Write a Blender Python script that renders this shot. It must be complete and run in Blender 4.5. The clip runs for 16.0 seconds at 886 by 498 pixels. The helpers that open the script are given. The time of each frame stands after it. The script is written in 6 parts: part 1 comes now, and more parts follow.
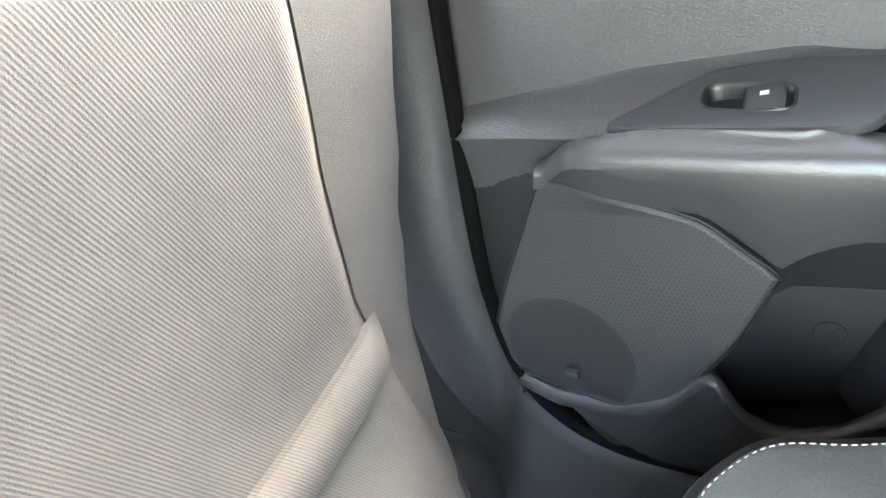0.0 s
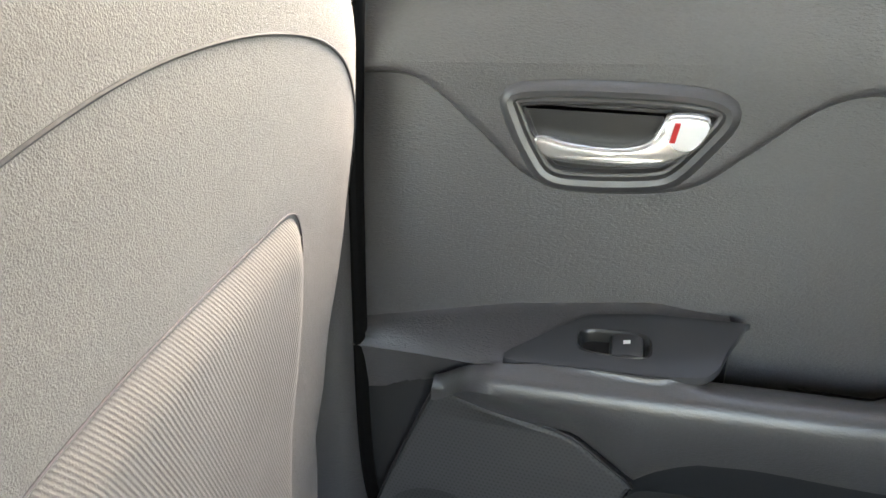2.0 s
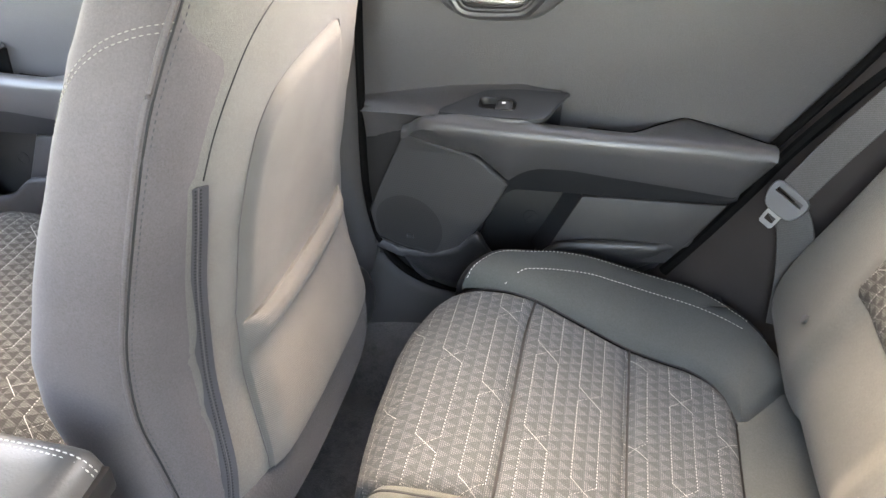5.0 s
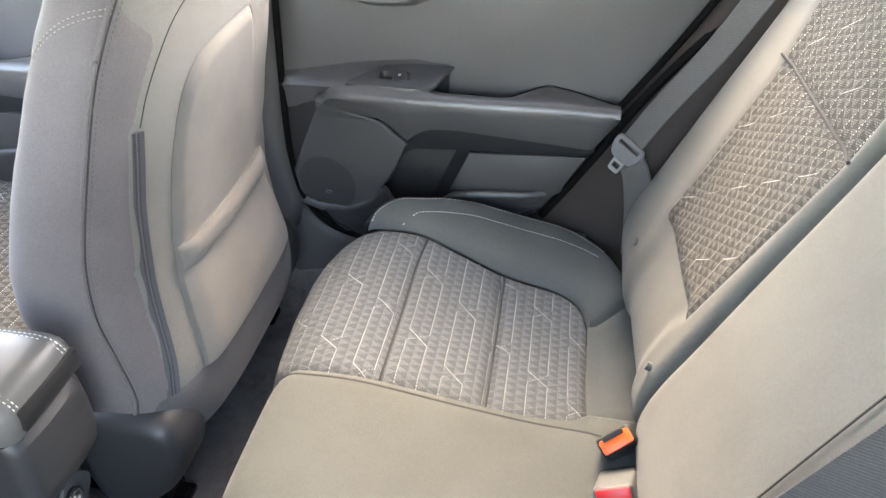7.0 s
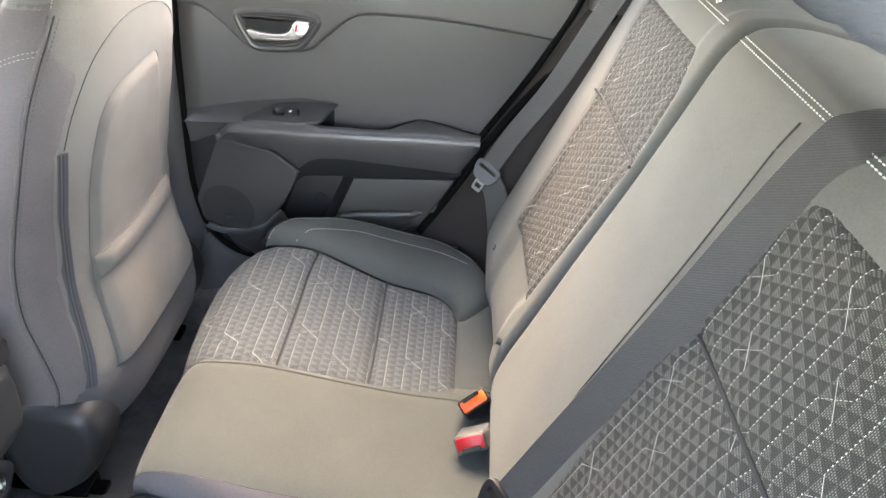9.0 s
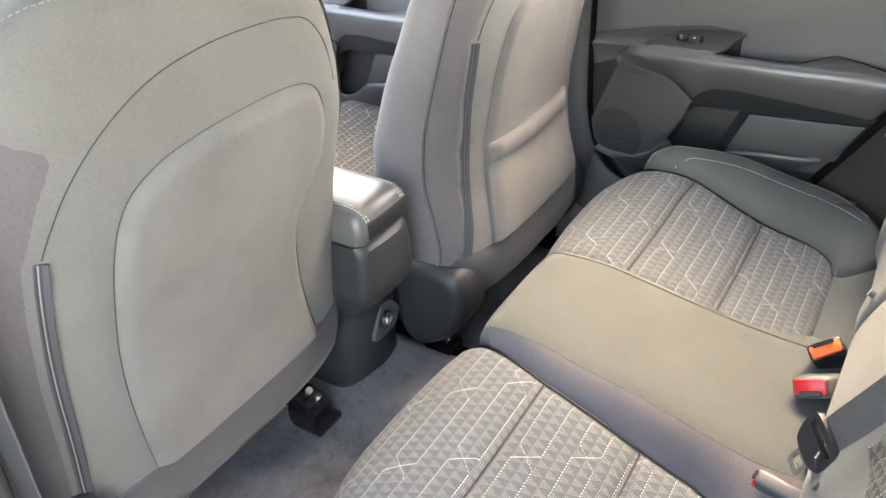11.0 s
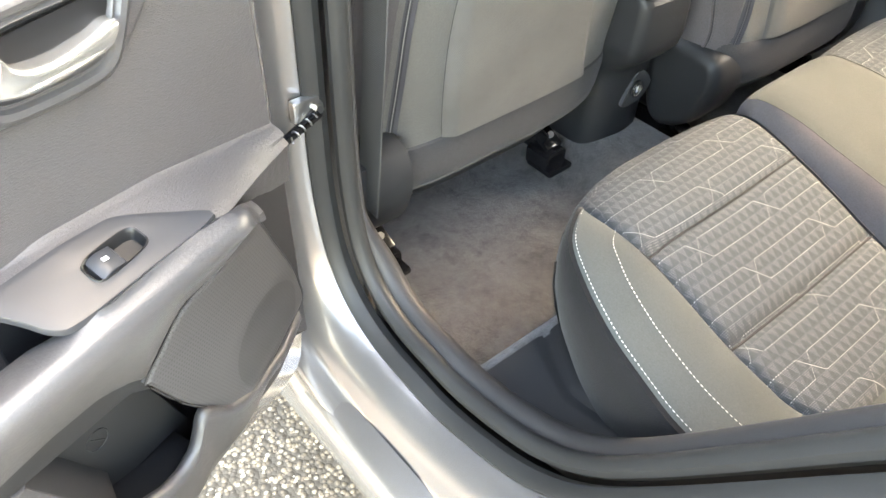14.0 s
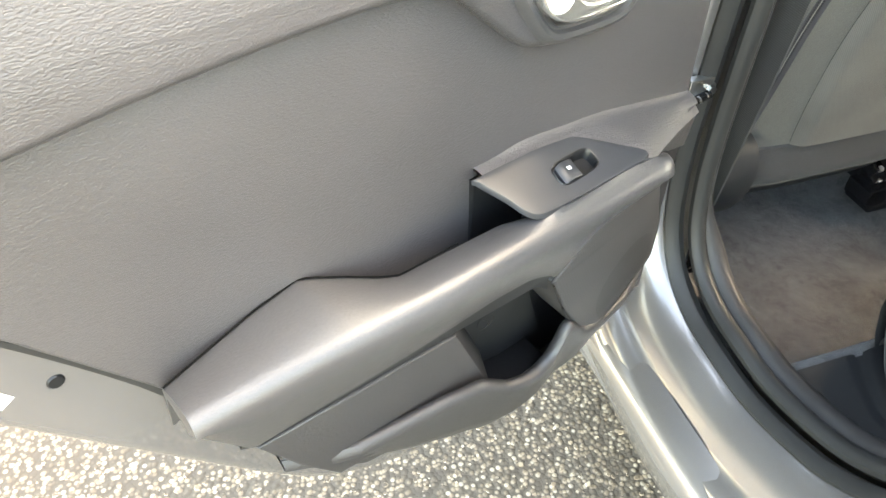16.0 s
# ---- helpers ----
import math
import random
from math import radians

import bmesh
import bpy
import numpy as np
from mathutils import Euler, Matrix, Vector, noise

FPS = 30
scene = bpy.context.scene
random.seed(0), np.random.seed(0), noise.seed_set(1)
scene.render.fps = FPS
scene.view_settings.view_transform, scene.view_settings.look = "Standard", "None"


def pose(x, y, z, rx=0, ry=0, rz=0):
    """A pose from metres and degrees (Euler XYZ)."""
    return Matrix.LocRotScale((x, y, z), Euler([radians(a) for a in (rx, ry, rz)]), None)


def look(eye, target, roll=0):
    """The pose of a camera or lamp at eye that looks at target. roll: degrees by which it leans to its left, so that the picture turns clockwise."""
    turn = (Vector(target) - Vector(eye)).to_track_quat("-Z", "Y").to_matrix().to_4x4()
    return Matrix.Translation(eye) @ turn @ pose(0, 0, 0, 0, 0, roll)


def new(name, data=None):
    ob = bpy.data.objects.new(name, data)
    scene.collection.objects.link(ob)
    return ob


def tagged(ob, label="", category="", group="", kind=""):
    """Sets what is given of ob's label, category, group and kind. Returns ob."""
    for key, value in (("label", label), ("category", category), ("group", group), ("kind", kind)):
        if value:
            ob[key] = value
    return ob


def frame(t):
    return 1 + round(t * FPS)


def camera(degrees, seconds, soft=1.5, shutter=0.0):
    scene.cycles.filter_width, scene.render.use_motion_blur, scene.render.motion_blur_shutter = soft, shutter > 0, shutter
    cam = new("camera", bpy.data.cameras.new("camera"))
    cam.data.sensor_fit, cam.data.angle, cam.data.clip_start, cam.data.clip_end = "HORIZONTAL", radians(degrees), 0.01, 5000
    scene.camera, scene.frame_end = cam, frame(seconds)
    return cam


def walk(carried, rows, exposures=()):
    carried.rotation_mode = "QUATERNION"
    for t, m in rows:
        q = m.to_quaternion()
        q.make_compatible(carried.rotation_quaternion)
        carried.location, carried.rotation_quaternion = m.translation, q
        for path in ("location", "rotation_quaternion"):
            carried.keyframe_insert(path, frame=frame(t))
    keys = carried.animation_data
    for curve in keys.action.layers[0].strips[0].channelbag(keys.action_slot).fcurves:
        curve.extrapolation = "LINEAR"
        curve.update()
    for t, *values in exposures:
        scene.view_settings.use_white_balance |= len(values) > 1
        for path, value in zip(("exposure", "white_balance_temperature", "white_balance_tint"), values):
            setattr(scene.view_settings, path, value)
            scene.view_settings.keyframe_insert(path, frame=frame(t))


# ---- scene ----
cam = camera(59.5, 16.0)
PATH = [
    (0, (0.001, 0.187, 0.894), (-0.87, 1.679, -0.113), -11.7),
    (0.5, (-0.037, 0.138, 0.935), (-0.81, 1.699, -0.048), -7.1),
    (1, (-0.034, 0.12, 0.947), (-0.662, 1.782, 0.029), -2.8),
    (1.5, (-0.054, 0.098, 0.956), (-0.586, 1.829, 0.107), 0.7),
    (2, (-0.058, 0.138, 1.004), (-0.457, 1.922, 0.192), -0.1),
    (2.5, (-0.079, 0.055, 1.082), (-0.294, 1.872, 0.274), 0.3),
    (3, (-0.041, -0.098, 1.076), (-0.205, 1.677, 0.168), 2.0),
    (3.5, (-0.022, -0.227, 1.089), (-0.329, 1.487, 0.105), 1.6),
    (4, (0.046, -0.294, 1.104), (-0.357, 1.368, 0.067), 1.6),
    (4.2, (0.062, -0.32, 1.125), (-0.331, 1.327, 0.062), 1.8),
    (6.3, (0.14, -0.374, 1.145), (-0.106, 1.263, 0.023), -2.0),
    (6.5, (0.16, -0.424, 1.163), (-0.084, 1.213, 0.041), -1.5),
    (7, (0.218, -0.544, 1.199), (-0.022, 1.087, 0.067), 1.0),
    (7.5, (0.273, -0.596, 1.214), (0.132, 1.058, 0.098), 3.1),
    (8, (0.286, -0.658, 1.247), (0.276, 1.022, 0.162), 3.7),
    (8.2, (0.288, -0.678, 1.255), (0.298, 1.007, 0.179), 3.9),
    (10.3, (0.268, -0.789, 1.219), (-0.134, 0.935, 0.288), -4.1),
    (10.5, (0.295, -0.794, 1.191), (-0.307, 0.852, 0.228), -4.2),
    (11, (0.356, -0.805, 1.196), (-0.594, 0.581, 0.112), -4.0),
    (11.5, (0.389, -0.851, 1.197), (-0.619, 0.469, 0.082), -4.5),
    (12, (0.411, -0.907, 1.189), (-0.532, 0.43, 0.04), -3.1),
    (12.5, (0.413, -0.931, 1.179), (-0.487, 0.396, -0.016), -1.4),
    (13, (0.408, -0.96, 1.176), (-0.521, 0.307, -0.062), 0.1),
    (13.5, (0.394, -1.011, 1.145), (-0.636, 0.101, -0.161), 1.1),
    (14, (0.38, -1.059, 1.128), (-0.72, -0.107, -0.245), 1.8),
    (14.5, (0.383, -1.096, 1.125), (-0.764, -0.251, -0.278), 2.0),
    (15, (0.385, -1.136, 1.12), (-0.804, -0.387, -0.303), 2.1),
    (15.5, (0.384, -1.203, 1.125), (-0.866, -0.566, -0.3), 2.7),
    (16, (0.387, -1.271, 1.144), (-0.966, -0.755, -0.235), 2.2),
]
walk(cam, [(t, look(eye, target, roll)) for t, eye, target, roll in PATH], exposures=[(0, 6.25, 8900, 9), (0.5, 5.95, 9200, 11), (1.5, 5.6, 9300, 12), (2.5, 4.7, 8900, 12), (3.0, 5.0, 8900, 14), (3.5, 5.35, 9500, 17), (6.5, 5.42, 9000, 14), (8.2, 5.45, 8800, 16), (10.3, 4.75, 9400, 14), (10.8, 5.3, 9600, 14), (11.5, 5.5, 10200, 14), (12.5, 5.45, 10700, 12), (14, 5.3, 10300, 10), (15, 5.0, 10300, 8), (15.5, 4.85, 10300, 7), (16, 4.65, 10300, 6)])

# ---------------------------------------------------------------- light
world = bpy.data.worlds.new("sky")
scene.world = world
world.use_nodes = True
_w = world.node_tree
_sky = _w.nodes.new("ShaderNodeTexSky")
_sky.sky_type = "NISHITA"
_sky.sun_disc = False
_sky.sun_elevation = radians(44)
_sky.sun_rotation = radians(0)
_sky.air_density = 1.0
_sky.dust_density = 1.5
_bg = _w.nodes["Background"]
_w.links.new(_sky.outputs[0], _bg.inputs[0])
_bg.inputs[1].default_value = 0.15

sun = new("sun", bpy.data.lights.new("sun", "SUN"))
sun.data.energy = 0.27
sun.data.angle = radians(55)
sun.data.color = (1.0, 0.95, 0.87)
sun.matrix_world = look((-0.1, 4.0, 3.86), (0, 0, 0))


# ---------------------------------------------------------------- materials
class Nodes:
    """Short hand for a material's node tree."""

    def __init__(self, name):
        self.mat = bpy.data.materials.new(name)
        self.mat.use_nodes = True
        self.tree = self.mat.node_tree
        self.bsdf = self.tree.nodes["Principled BSDF"]

    def node(self, kind, **kw):
        n = self.tree.nodes.new(kind)
        for k, v in kw.items():
            n.inputs[k].default_value = v
        return n

    def link(self, a, b):
        self.tree.links.new(a, b)

    def put(self, sock, v):
        if isinstance(v, (int, float)):
            sock.default_value = v
        else:
            self.link(v, sock)

    def m(self, op, a, b=0.0, c=0.0):
        n = self.tree.nodes.new("ShaderNodeMath")
        n.operation = op
        for s, v in zip(n.inputs, (a, b, c)):
            self.put(s, v)
        return n.outputs[0]

    def coords(self, which="Object"):
        return self.tree.nodes.new("ShaderNodeTexCoord").outputs[which]

    def noise(self, vec, scale, detail=3.0, rough=0.55):
        n = self.node("ShaderNodeTexNoise", Scale=scale, Detail=detail, Roughness=rough)
        self.link(vec, n.inputs["Vector"])
        return n.outputs["Fac"]

    def ramp(self, fac, stops):
        n = self.tree.nodes.new("ShaderNodeValToRGB")
        els = n.color_ramp.elements
        els[0].position, els[0].color = stops[0][0], (*stops[0][1], 1)
        els[1].position, els[1].color = stops[-1][0], (*stops[-1][1], 1)
        for p, c in stops[1:-1]:
            els.new(p).color = (*c, 1)
        self.put(n.inputs[0], fac)
        return n.outputs[0]

    def mix(self, fac, a, b):
        n = self.tree.nodes.new("ShaderNodeMix")
        n.data_type = "RGBA"
        self.put(n.inputs[0], fac)
        for s, v in ((n.inputs[6], a), (n.inputs[7], b)):
            if isinstance(v, tuple):
                s.default_value = (*v, 1)
            else:
                self.link(v, s)
        return n.outputs[2]

    def bump(self, height, strength, dist=0.001):
        n = self.node("ShaderNodeBump", Strength=strength, Distance=dist)
        self.link(height, n.inputs["Height"])
        self.link(n.outputs[0], self.bsdf.inputs["Normal"])

    def colour(self, v):
        if isinstance(v, tuple):
            self.bsdf.inputs["Base Color"].default_value = (*v, 1)
        else:
            self.link(v, self.bsdf.inputs["Base Color"])

    def set(self, **kw):
        for k, v in kw.items():
            self.put(self.bsdf.inputs[k.replace("_", " ")], v)
        return self


def shade(c, k):
    return tuple(min(1.0, v * k) for v in c)


def plastic(name, c, rough=0.5, grain=900.0, depth=0.25, metallic=0.0, stain=0.12, gloss=0.38):
    """Moulded, grained plastic with faint handling marks."""
    n = Nodes(name)
    o = n.coords()
    big = n.noise(o, 6.0, 4.0)
    fine = n.noise(o, grain, 2.0)
    n.colour(n.ramp(big, [(0.3, shade(c, 1 - stain)), (0.7, shade(c, 1 + stain))]))
    n.bump(fine, depth, 0.0006)
    n.set(Metallic=metallic, Roughness=n.m("MULTIPLY_ADD", big, 0.14, rough - 0.07), Specular_IOR_Level=gloss)
    return n.mat


def hide(name, c, rough=0.45, depth=0.5):
    """Moulded skin with a leather-like wrinkle drawn out along the car."""
    n = Nodes(name)
    o = n.coords()
    big = n.noise(o, 5.0, 4.0)
    squeeze = n.tree.nodes.new("ShaderNodeMapping")
    squeeze.inputs["Scale"].default_value = (1.0, 1.6, 2.6)
    n.link(o, squeeze.inputs["Vector"])
    wrinkle = n.noise(squeeze.outputs[0], 330.0, 3.0, 0.6)
    fine = n.noise(o, 900.0, 2.0)
    tone = n.m("MULTIPLY_ADD", wrinkle, 0.5, n.m("MULTIPLY", big, 0.5))
    n.colour(n.ramp(tone, [(0.34, shade(c, 0.86)), (0.66, shade(c, 1.14))]))
    n.bump(n.m("MULTIPLY_ADD", fine, 0.3, wrinkle), depth * 1.1, 0.0014)
    n.set(Roughness=n.m("MULTIPLY_ADD", big, 0.14, rough - 0.07), Specular_IOR_Level=0.75)
    return n.mat


def cloth(name, c, thread=1500.0, depth=0.4, stain=0.14, rib=0.0):
    """Knitted seat cloth: fine thread, faint ribs, wear."""
    n = Nodes(name)
    o = n.coords()
    big = n.noise(o, 7.0, 4.0)
    mid = n.noise(o, 420.0, 2.0, 0.7)
    fine = n.noise(o, thread, 2.0)
    h = n.m("MULTIPLY_ADD", mid, 0.5, fine)
    if rib:
        s = n.tree.nodes.new("ShaderNodeSeparateXYZ")
        n.link(o, s.inputs[0])
        diag = n.m("ADD", s.outputs[2], n.m("MULTIPLY", s.outputs[1], 1.65))
        wave = n.m("SINE", n.m("MULTIPLY", diag, rib))
        h = n.m("MULTIPLY_ADD", wave, 0.28, h)
        tone = n.m("MULTIPLY_ADD", wave, 0.085, n.m("MULTIPLY_ADD", fine, 0.3, n.m("MULTIPLY", big, 0.55)))
    else:
        tone = n.m("MULTIPLY_ADD", mid, 0.3, n.m("MULTIPLY_ADD", fine, 0.35, n.m("MULTIPLY", big, 0.35)))
    n.colour(n.ramp(tone, [(0.28, shade(c, 1 - stain * 2.2)), (0.72, shade(c, 1 + stain * 2.2))]))
    n.bump(h, depth, 0.0008)
    n.set(Specular_IOR_Level=0.2, Roughness=0.85, Sheen_Weight=0.08, Sheen_Roughness=0.4)
    return n.mat


def weave(name, ground, thread, low=0.76, high=1.3):
    """Jacquard seat cloth: small triangles, and white stitched lines with crossings. UV in metres."""
    n = Nodes(name)
    uv = n.tree.nodes.new("ShaderNodeUVMap")
    s = n.tree.nodes.new("ShaderNodeSeparateXYZ")
    n.link(uv.outputs[0], s.inputs[0])
    u, v = s.outputs[0], s.outputs[1]
    # triangles
    t = 0.0139
    row = n.m("FLOOR", n.m("DIVIDE", u, t))
    fu = n.m("FRACT", n.m("DIVIDE", u, t))
    fv = n.m("FRACT", n.m("ADD", n.m("DIVIDE", v, t), n.m("MULTIPLY", row, 0.5)))
    tent = n.m("ABSOLUTE", n.m("SUBTRACT", n.m("MULTIPLY", fv, 2.0), 1.0))
    tri = n.m("GREATER_THAN", n.m("SUBTRACT", 1.0, fu), tent)
    pick = n.m("LESS_THAN", n.m("FRACT", n.m("DIVIDE", u, 0.0021)), 0.45)
    hatch = n.m("MULTIPLY", pick, n.m("LESS_THAN", n.m("FRACT", n.m("DIVIDE", n.m("MULTIPLY_ADD", u, 0.3, v), 0.0027)), 0.62))
    # stitched lines, each crossing its neighbours in turn
    el, period, reach = 0.0278, 0.141, 0.168
    pu = n.m("DIVIDE", u, el)
    cell = n.m("FLOOR", pu)
    p = n.m("FRACT", pu)

    def phase(c):
        return n.m("FRACT", n.m("ADD", n.m("DIVIDE", v, period), n.m("MULTIPLY", c, 0.167)))

    q0 = phase(cell)
    beside = phase(n.m("ADD", cell, n.m("SIGN", n.m("SUBTRACT", p, 0.5))))
    even = n.m("LESS_THAN", n.m("FRACT", n.m("MULTIPLY", cell, 0.5)), 0.25)
    jog = n.m("MULTIPLY", n.m("LESS_THAN", q0, reach), even)
    near = n.m("MAXIMUM", jog, n.m("MULTIPLY", n.m("LESS_THAN", beside, reach), n.m("SUBTRACT", 1.0, even)))
    q = n.m("DIVIDE", q0, reach)
    d1 = n.m("LESS_THAN", n.m("ABSOLUTE", n.m("SUBTRACT", p, q)), 0.013)
    d2 = n.m("LESS_THAN", n.m("ABSOLUTE", n.m("SUBTRACT", p, n.m("SUBTRACT", 1.0, q))), 0.017)
    edge = n.m("GREATER_THAN", n.m("ABSOLUTE", n.m("SUBTRACT", p, 0.5)), 0.5 - 0.0145)
    dash = n.m("LESS_THAN", n.m("FRACT", n.m("DIVIDE", v, 0.0046)), 0.40)
    straight = n.m("MULTIPLY", n.m("MULTIPLY", edge, dash), n.m("SUBTRACT", 1.0, near))
    dash2 = n.m("LESS_THAN", n.m("FRACT", n.m("DIVIDE", v, 0.0030)), 0.6)
    mark = n.m("MAXIMUM", straight, n.m("MULTIPLY", n.m("MULTIPLY", jog, 0.8), n.m("MAXIMUM", d2, n.m("MULTIPLY", d1, dash2))))
    fade = n.noise(n.coords(), 22.0, 2.0)
    mark = n.m("MULTIPLY", mark, n.m("MINIMUM", 0.8, n.m("MULTIPLY_ADD", fade, 1.1, 0.05)))
    base = n.mix(n.m("MULTIPLY", tri, 0.55), shade(ground, low), shade(ground, high))
    base = n.mix(n.m("MULTIPLY", hatch, n.m("MULTIPLY_ADD", tri, 0.17, 0.05)), base, thread)
    warp = n.m("MULTIPLY", n.m("SINE", n.m("MULTIPLY", u, 3300.0)), n.m("SINE", n.m("MULTIPLY", v, 3300.0)))
    fine = n.m("MULTIPLY_ADD", warp, 0.12, n.noise(n.coords(), 900.0, 2.0, 0.7))
    grain = n.ramp(fine, [(0.35, (0, 0, 0)), (0.65, (1, 1, 1))])
    base = n.mix(n.m("MULTIPLY", grain, 0.6), base, shade(ground, 0.4))
    n.colour(n.mix(mark, base, thread))
    n.bump(n.m("ADD", n.m("MULTIPLY_ADD", mark, 0.8, fine), n.m("MULTIPLY", tri, 0.4)), 0.6, 0.0008)
    n.set(Specular_IOR_Level=0.1, Roughness=0.85, Sheen_Weight=0.02)
    return n.mat


def carpet(name, c):
    n = Nodes(name)
    o = n.coords()
    big = n.noise(o, 9.0, 6.0, 0.7)
    fine = n.noise(o, 420.0, 3.0, 0.7)
    mid = n.noise(o, 60.0, 4.0, 0.65)
    tone = n.m("MULTIPLY_ADD", fine, 0.35, n.m("MULTIPLY_ADD", mid, 0.25, n.m("MULTIPLY", big, 0.45)))
    scuff = n.ramp(n.noise(o, 17.0, 8.0, 0.78), [(0.36, (0.36, 0.35, 0.34)), (0.47, (0.9, 0.9, 0.9)), (0.6, (1, 1, 1))])
    worn = n.tree.nodes.new("ShaderNodeMix")
    worn.data_type, worn.blend_type = "RGBA", "MULTIPLY"
    worn.inputs[0].default_value = 0.8
    n.link(n.ramp(tone, [(0.36, shade(c, 0.5)), (0.52, c), (0.68, shade(c, 1.6))]), worn.inputs[6])
    n.link(scuff, worn.inputs[7])
    n.colour(worn.outputs[2])
    n.bump(n.m("ADD", fine, mid), 0.9, 0.002)
    n.set(Roughness=0.95, Sheen_Weight=0.3)
    return n.mat


def car_paint(name, c):
    n = Nodes(name)
    o = n.coords()
    flake = n.noise(o, 2600.0, 1.0)
    big = n.noise(o, 3.0, 2.0)
    n.colour(n.ramp(n.m("MULTIPLY_ADD", flake, 0.5, n.m("MULTIPLY", big, 0.5)), [(0.3, shade(c, 0.85)), (0.7, shade(c, 1.18))]))
    n.set(Metallic=0.6, Roughness=0.27, Coat_Weight=1.0, Coat_Roughness=0.03)
    return n.mat


def aggregate(name):
    """Old asphalt with its light pebbles worn bare."""
    n = Nodes(name)
    o = n.coords()
    v = n.node("ShaderNodeTexVoronoi", Scale=118.0)
    n.link(o, v.inputs["Vector"])
    bits = n.tree.nodes.new("ShaderNodeSeparateXYZ")
    n.link(v.outputs["Color"], bits.inputs[0])
    stone = n.ramp(bits.outputs[0], [(0.0, (0.085, 0.064, 0.046)), (0.3, (0.17, 0.122, 0.080)), (0.55, (0.28, 0.20, 0.132)), (0.8, (0.40, 0.30, 0.205)), (1.0, (0.54, 0.44, 0.33))])
    gap = n.ramp(v.outputs["Distance"], [(0.35, (0, 0, 0)), (0.6, (1, 1, 1))])
    big = n.noise(o, 2.5, 5.0, 0.6)
    col = n.mix(gap, stone, (0.085, 0.062, 0.044))
    n.colour(n.mix(n.m("MULTIPLY", big, 0.35), col, (0.10, 0.09, 0.075)))
    n.bump(n.m("SUBTRACT", 1.0, v.outputs["Distance"]), 0.9, 0.004)
    n.set(Roughness=0.85)
    return n.mat


def grille_cloth(name, c):
    """Perforated speaker cover: rows of small holes. UV in metres."""
    n = Nodes(name)
    o = n.coords()
    s = n.tree.nodes.new("ShaderNodeSeparateXYZ")
    n.link(o, s.inputs[0])
    k = 0.0036
    row = n.m("FLOOR", n.m("DIVIDE", s.outputs[2], k))
    a = n.m("SUBTRACT", n.m("FRACT", n.m("ADD", n.m("DIVIDE", s.outputs[0], k), n.m("MULTIPLY", row, 0.5))), 0.5)
    b = n.m("SUBTRACT", n.m("FRACT", n.m("DIVIDE", s.outputs[2], k)), 0.5)
    r = n.m("SQRT", n.m("ADD", n.m("MULTIPLY", a, a), n.m("MULTIPLY", b, b)))
    hole = n.m("LESS_THAN", r, 0.27)
    # the dark of the speaker's round mouth, painted into holes and cover alike
    du, dv = n.m("SUBTRACT", s.outputs[0], -0.174), n.m("SUBTRACT", s.outputs[2], 0.49)
    rad = n.m("SQRT", n.m("ADD", n.m("MULTIPLY", du, du), n.m("MULTIPLY", dv, dv)))
    mouth = n.m("LESS_THAN", rad, 0.056)
    n.colour(n.mix(hole, n.mix(mouth, shade(c, 1.25), shade(c, 0.7)), n.mix(mouth, shade(c, 0.70), shade(c, 0.34))))
    n.bump(n.m("SUBTRACT", 1.0, hole), 0.12, 0.0006)
    n.set(Roughness=0.6)
    return n.mat


def webbing(name, c):
    n = Nodes(name)
    o = n.coords()
    s = n.tree.nodes.new("ShaderNodeSeparateXYZ")
    n.link(o, s.inputs[0])
    rib = n.m("SINE", n.m("MULTIPLY", n.m("ADD", s.outputs[2], n.m("MULTIPLY", s.outputs[1], 0.6)), 2400.0))
    fine = n.noise(o, 1200.0, 2.0)
    n.colour(n.ramp(n.m("MULTIPLY_ADD", rib, 0.12, fine), [(0.3, shade(c, 0.7)), (0.7, shade(c, 1.35))]))
    n.bump(n.m("MULTIPLY_ADD", rib, 0.5, fine), 0.5, 0.0006)
    n.set(Roughness=0.6, Sheen_Weight=0.03)
    return n.mat


def glass(name):
    n = Nodes(name)
    n.colour((0.93, 0.97, 0.96))
    n.set(Roughness=0.0, IOR=1.1, Transmission_Weight=1.0)
    return n.mat


SEAT = cloth("seat_cloth", (0.112, 0.106, 0.100), depth=0.6)
REAR_CLOTH = cloth("rear_backrest_cloth", (0.088, 0.088, 0.081))
MIDDLE = cloth("middle_cloth", (0.057, 0.0615, 0.0575))
SEAT_RIB = cloth("seat_back_cloth", (0.12, 0.112, 0.106), rib=1900.0)
SIDE = cloth("seat_side_vinyl", (0.088, 0.078, 0.081), thread=700.0, depth=0.22)
BOLSTER = cloth("bolster_cloth", (0.066, 0.072, 0.070), thread=1100.0, depth=0.35)
WEAVE = weave("woven_insert", (0.083, 0.092, 0.100), (0.66, 0.67, 0.66), 0.86, 1.12)
DARK_WEAVE = weave("woven_back_insert", (0.047, 0.0455, 0.042), (0.70, 0.69, 0.65), 0.66, 1.35)
TRIM = hide("door_trim", (0.061, 0.057, 0.0595), 0.39, 0.5)
# door trim again, with the footwell's shade put into its colour
SHADED_LOWER_SKIN = hide("shaded_lower_skin", (0.030, 0.029, 0.031), 0.42, 0.4)
QUARTER = plastic("quarter_trim", (0.030, 0.0245, 0.0235), 0.75, 700.0, 0.2, gloss=0.2)
TRIM_SOFT = hide("armrest_skin", (0.054, 0.052, 0.054), 0.35, 0.2)
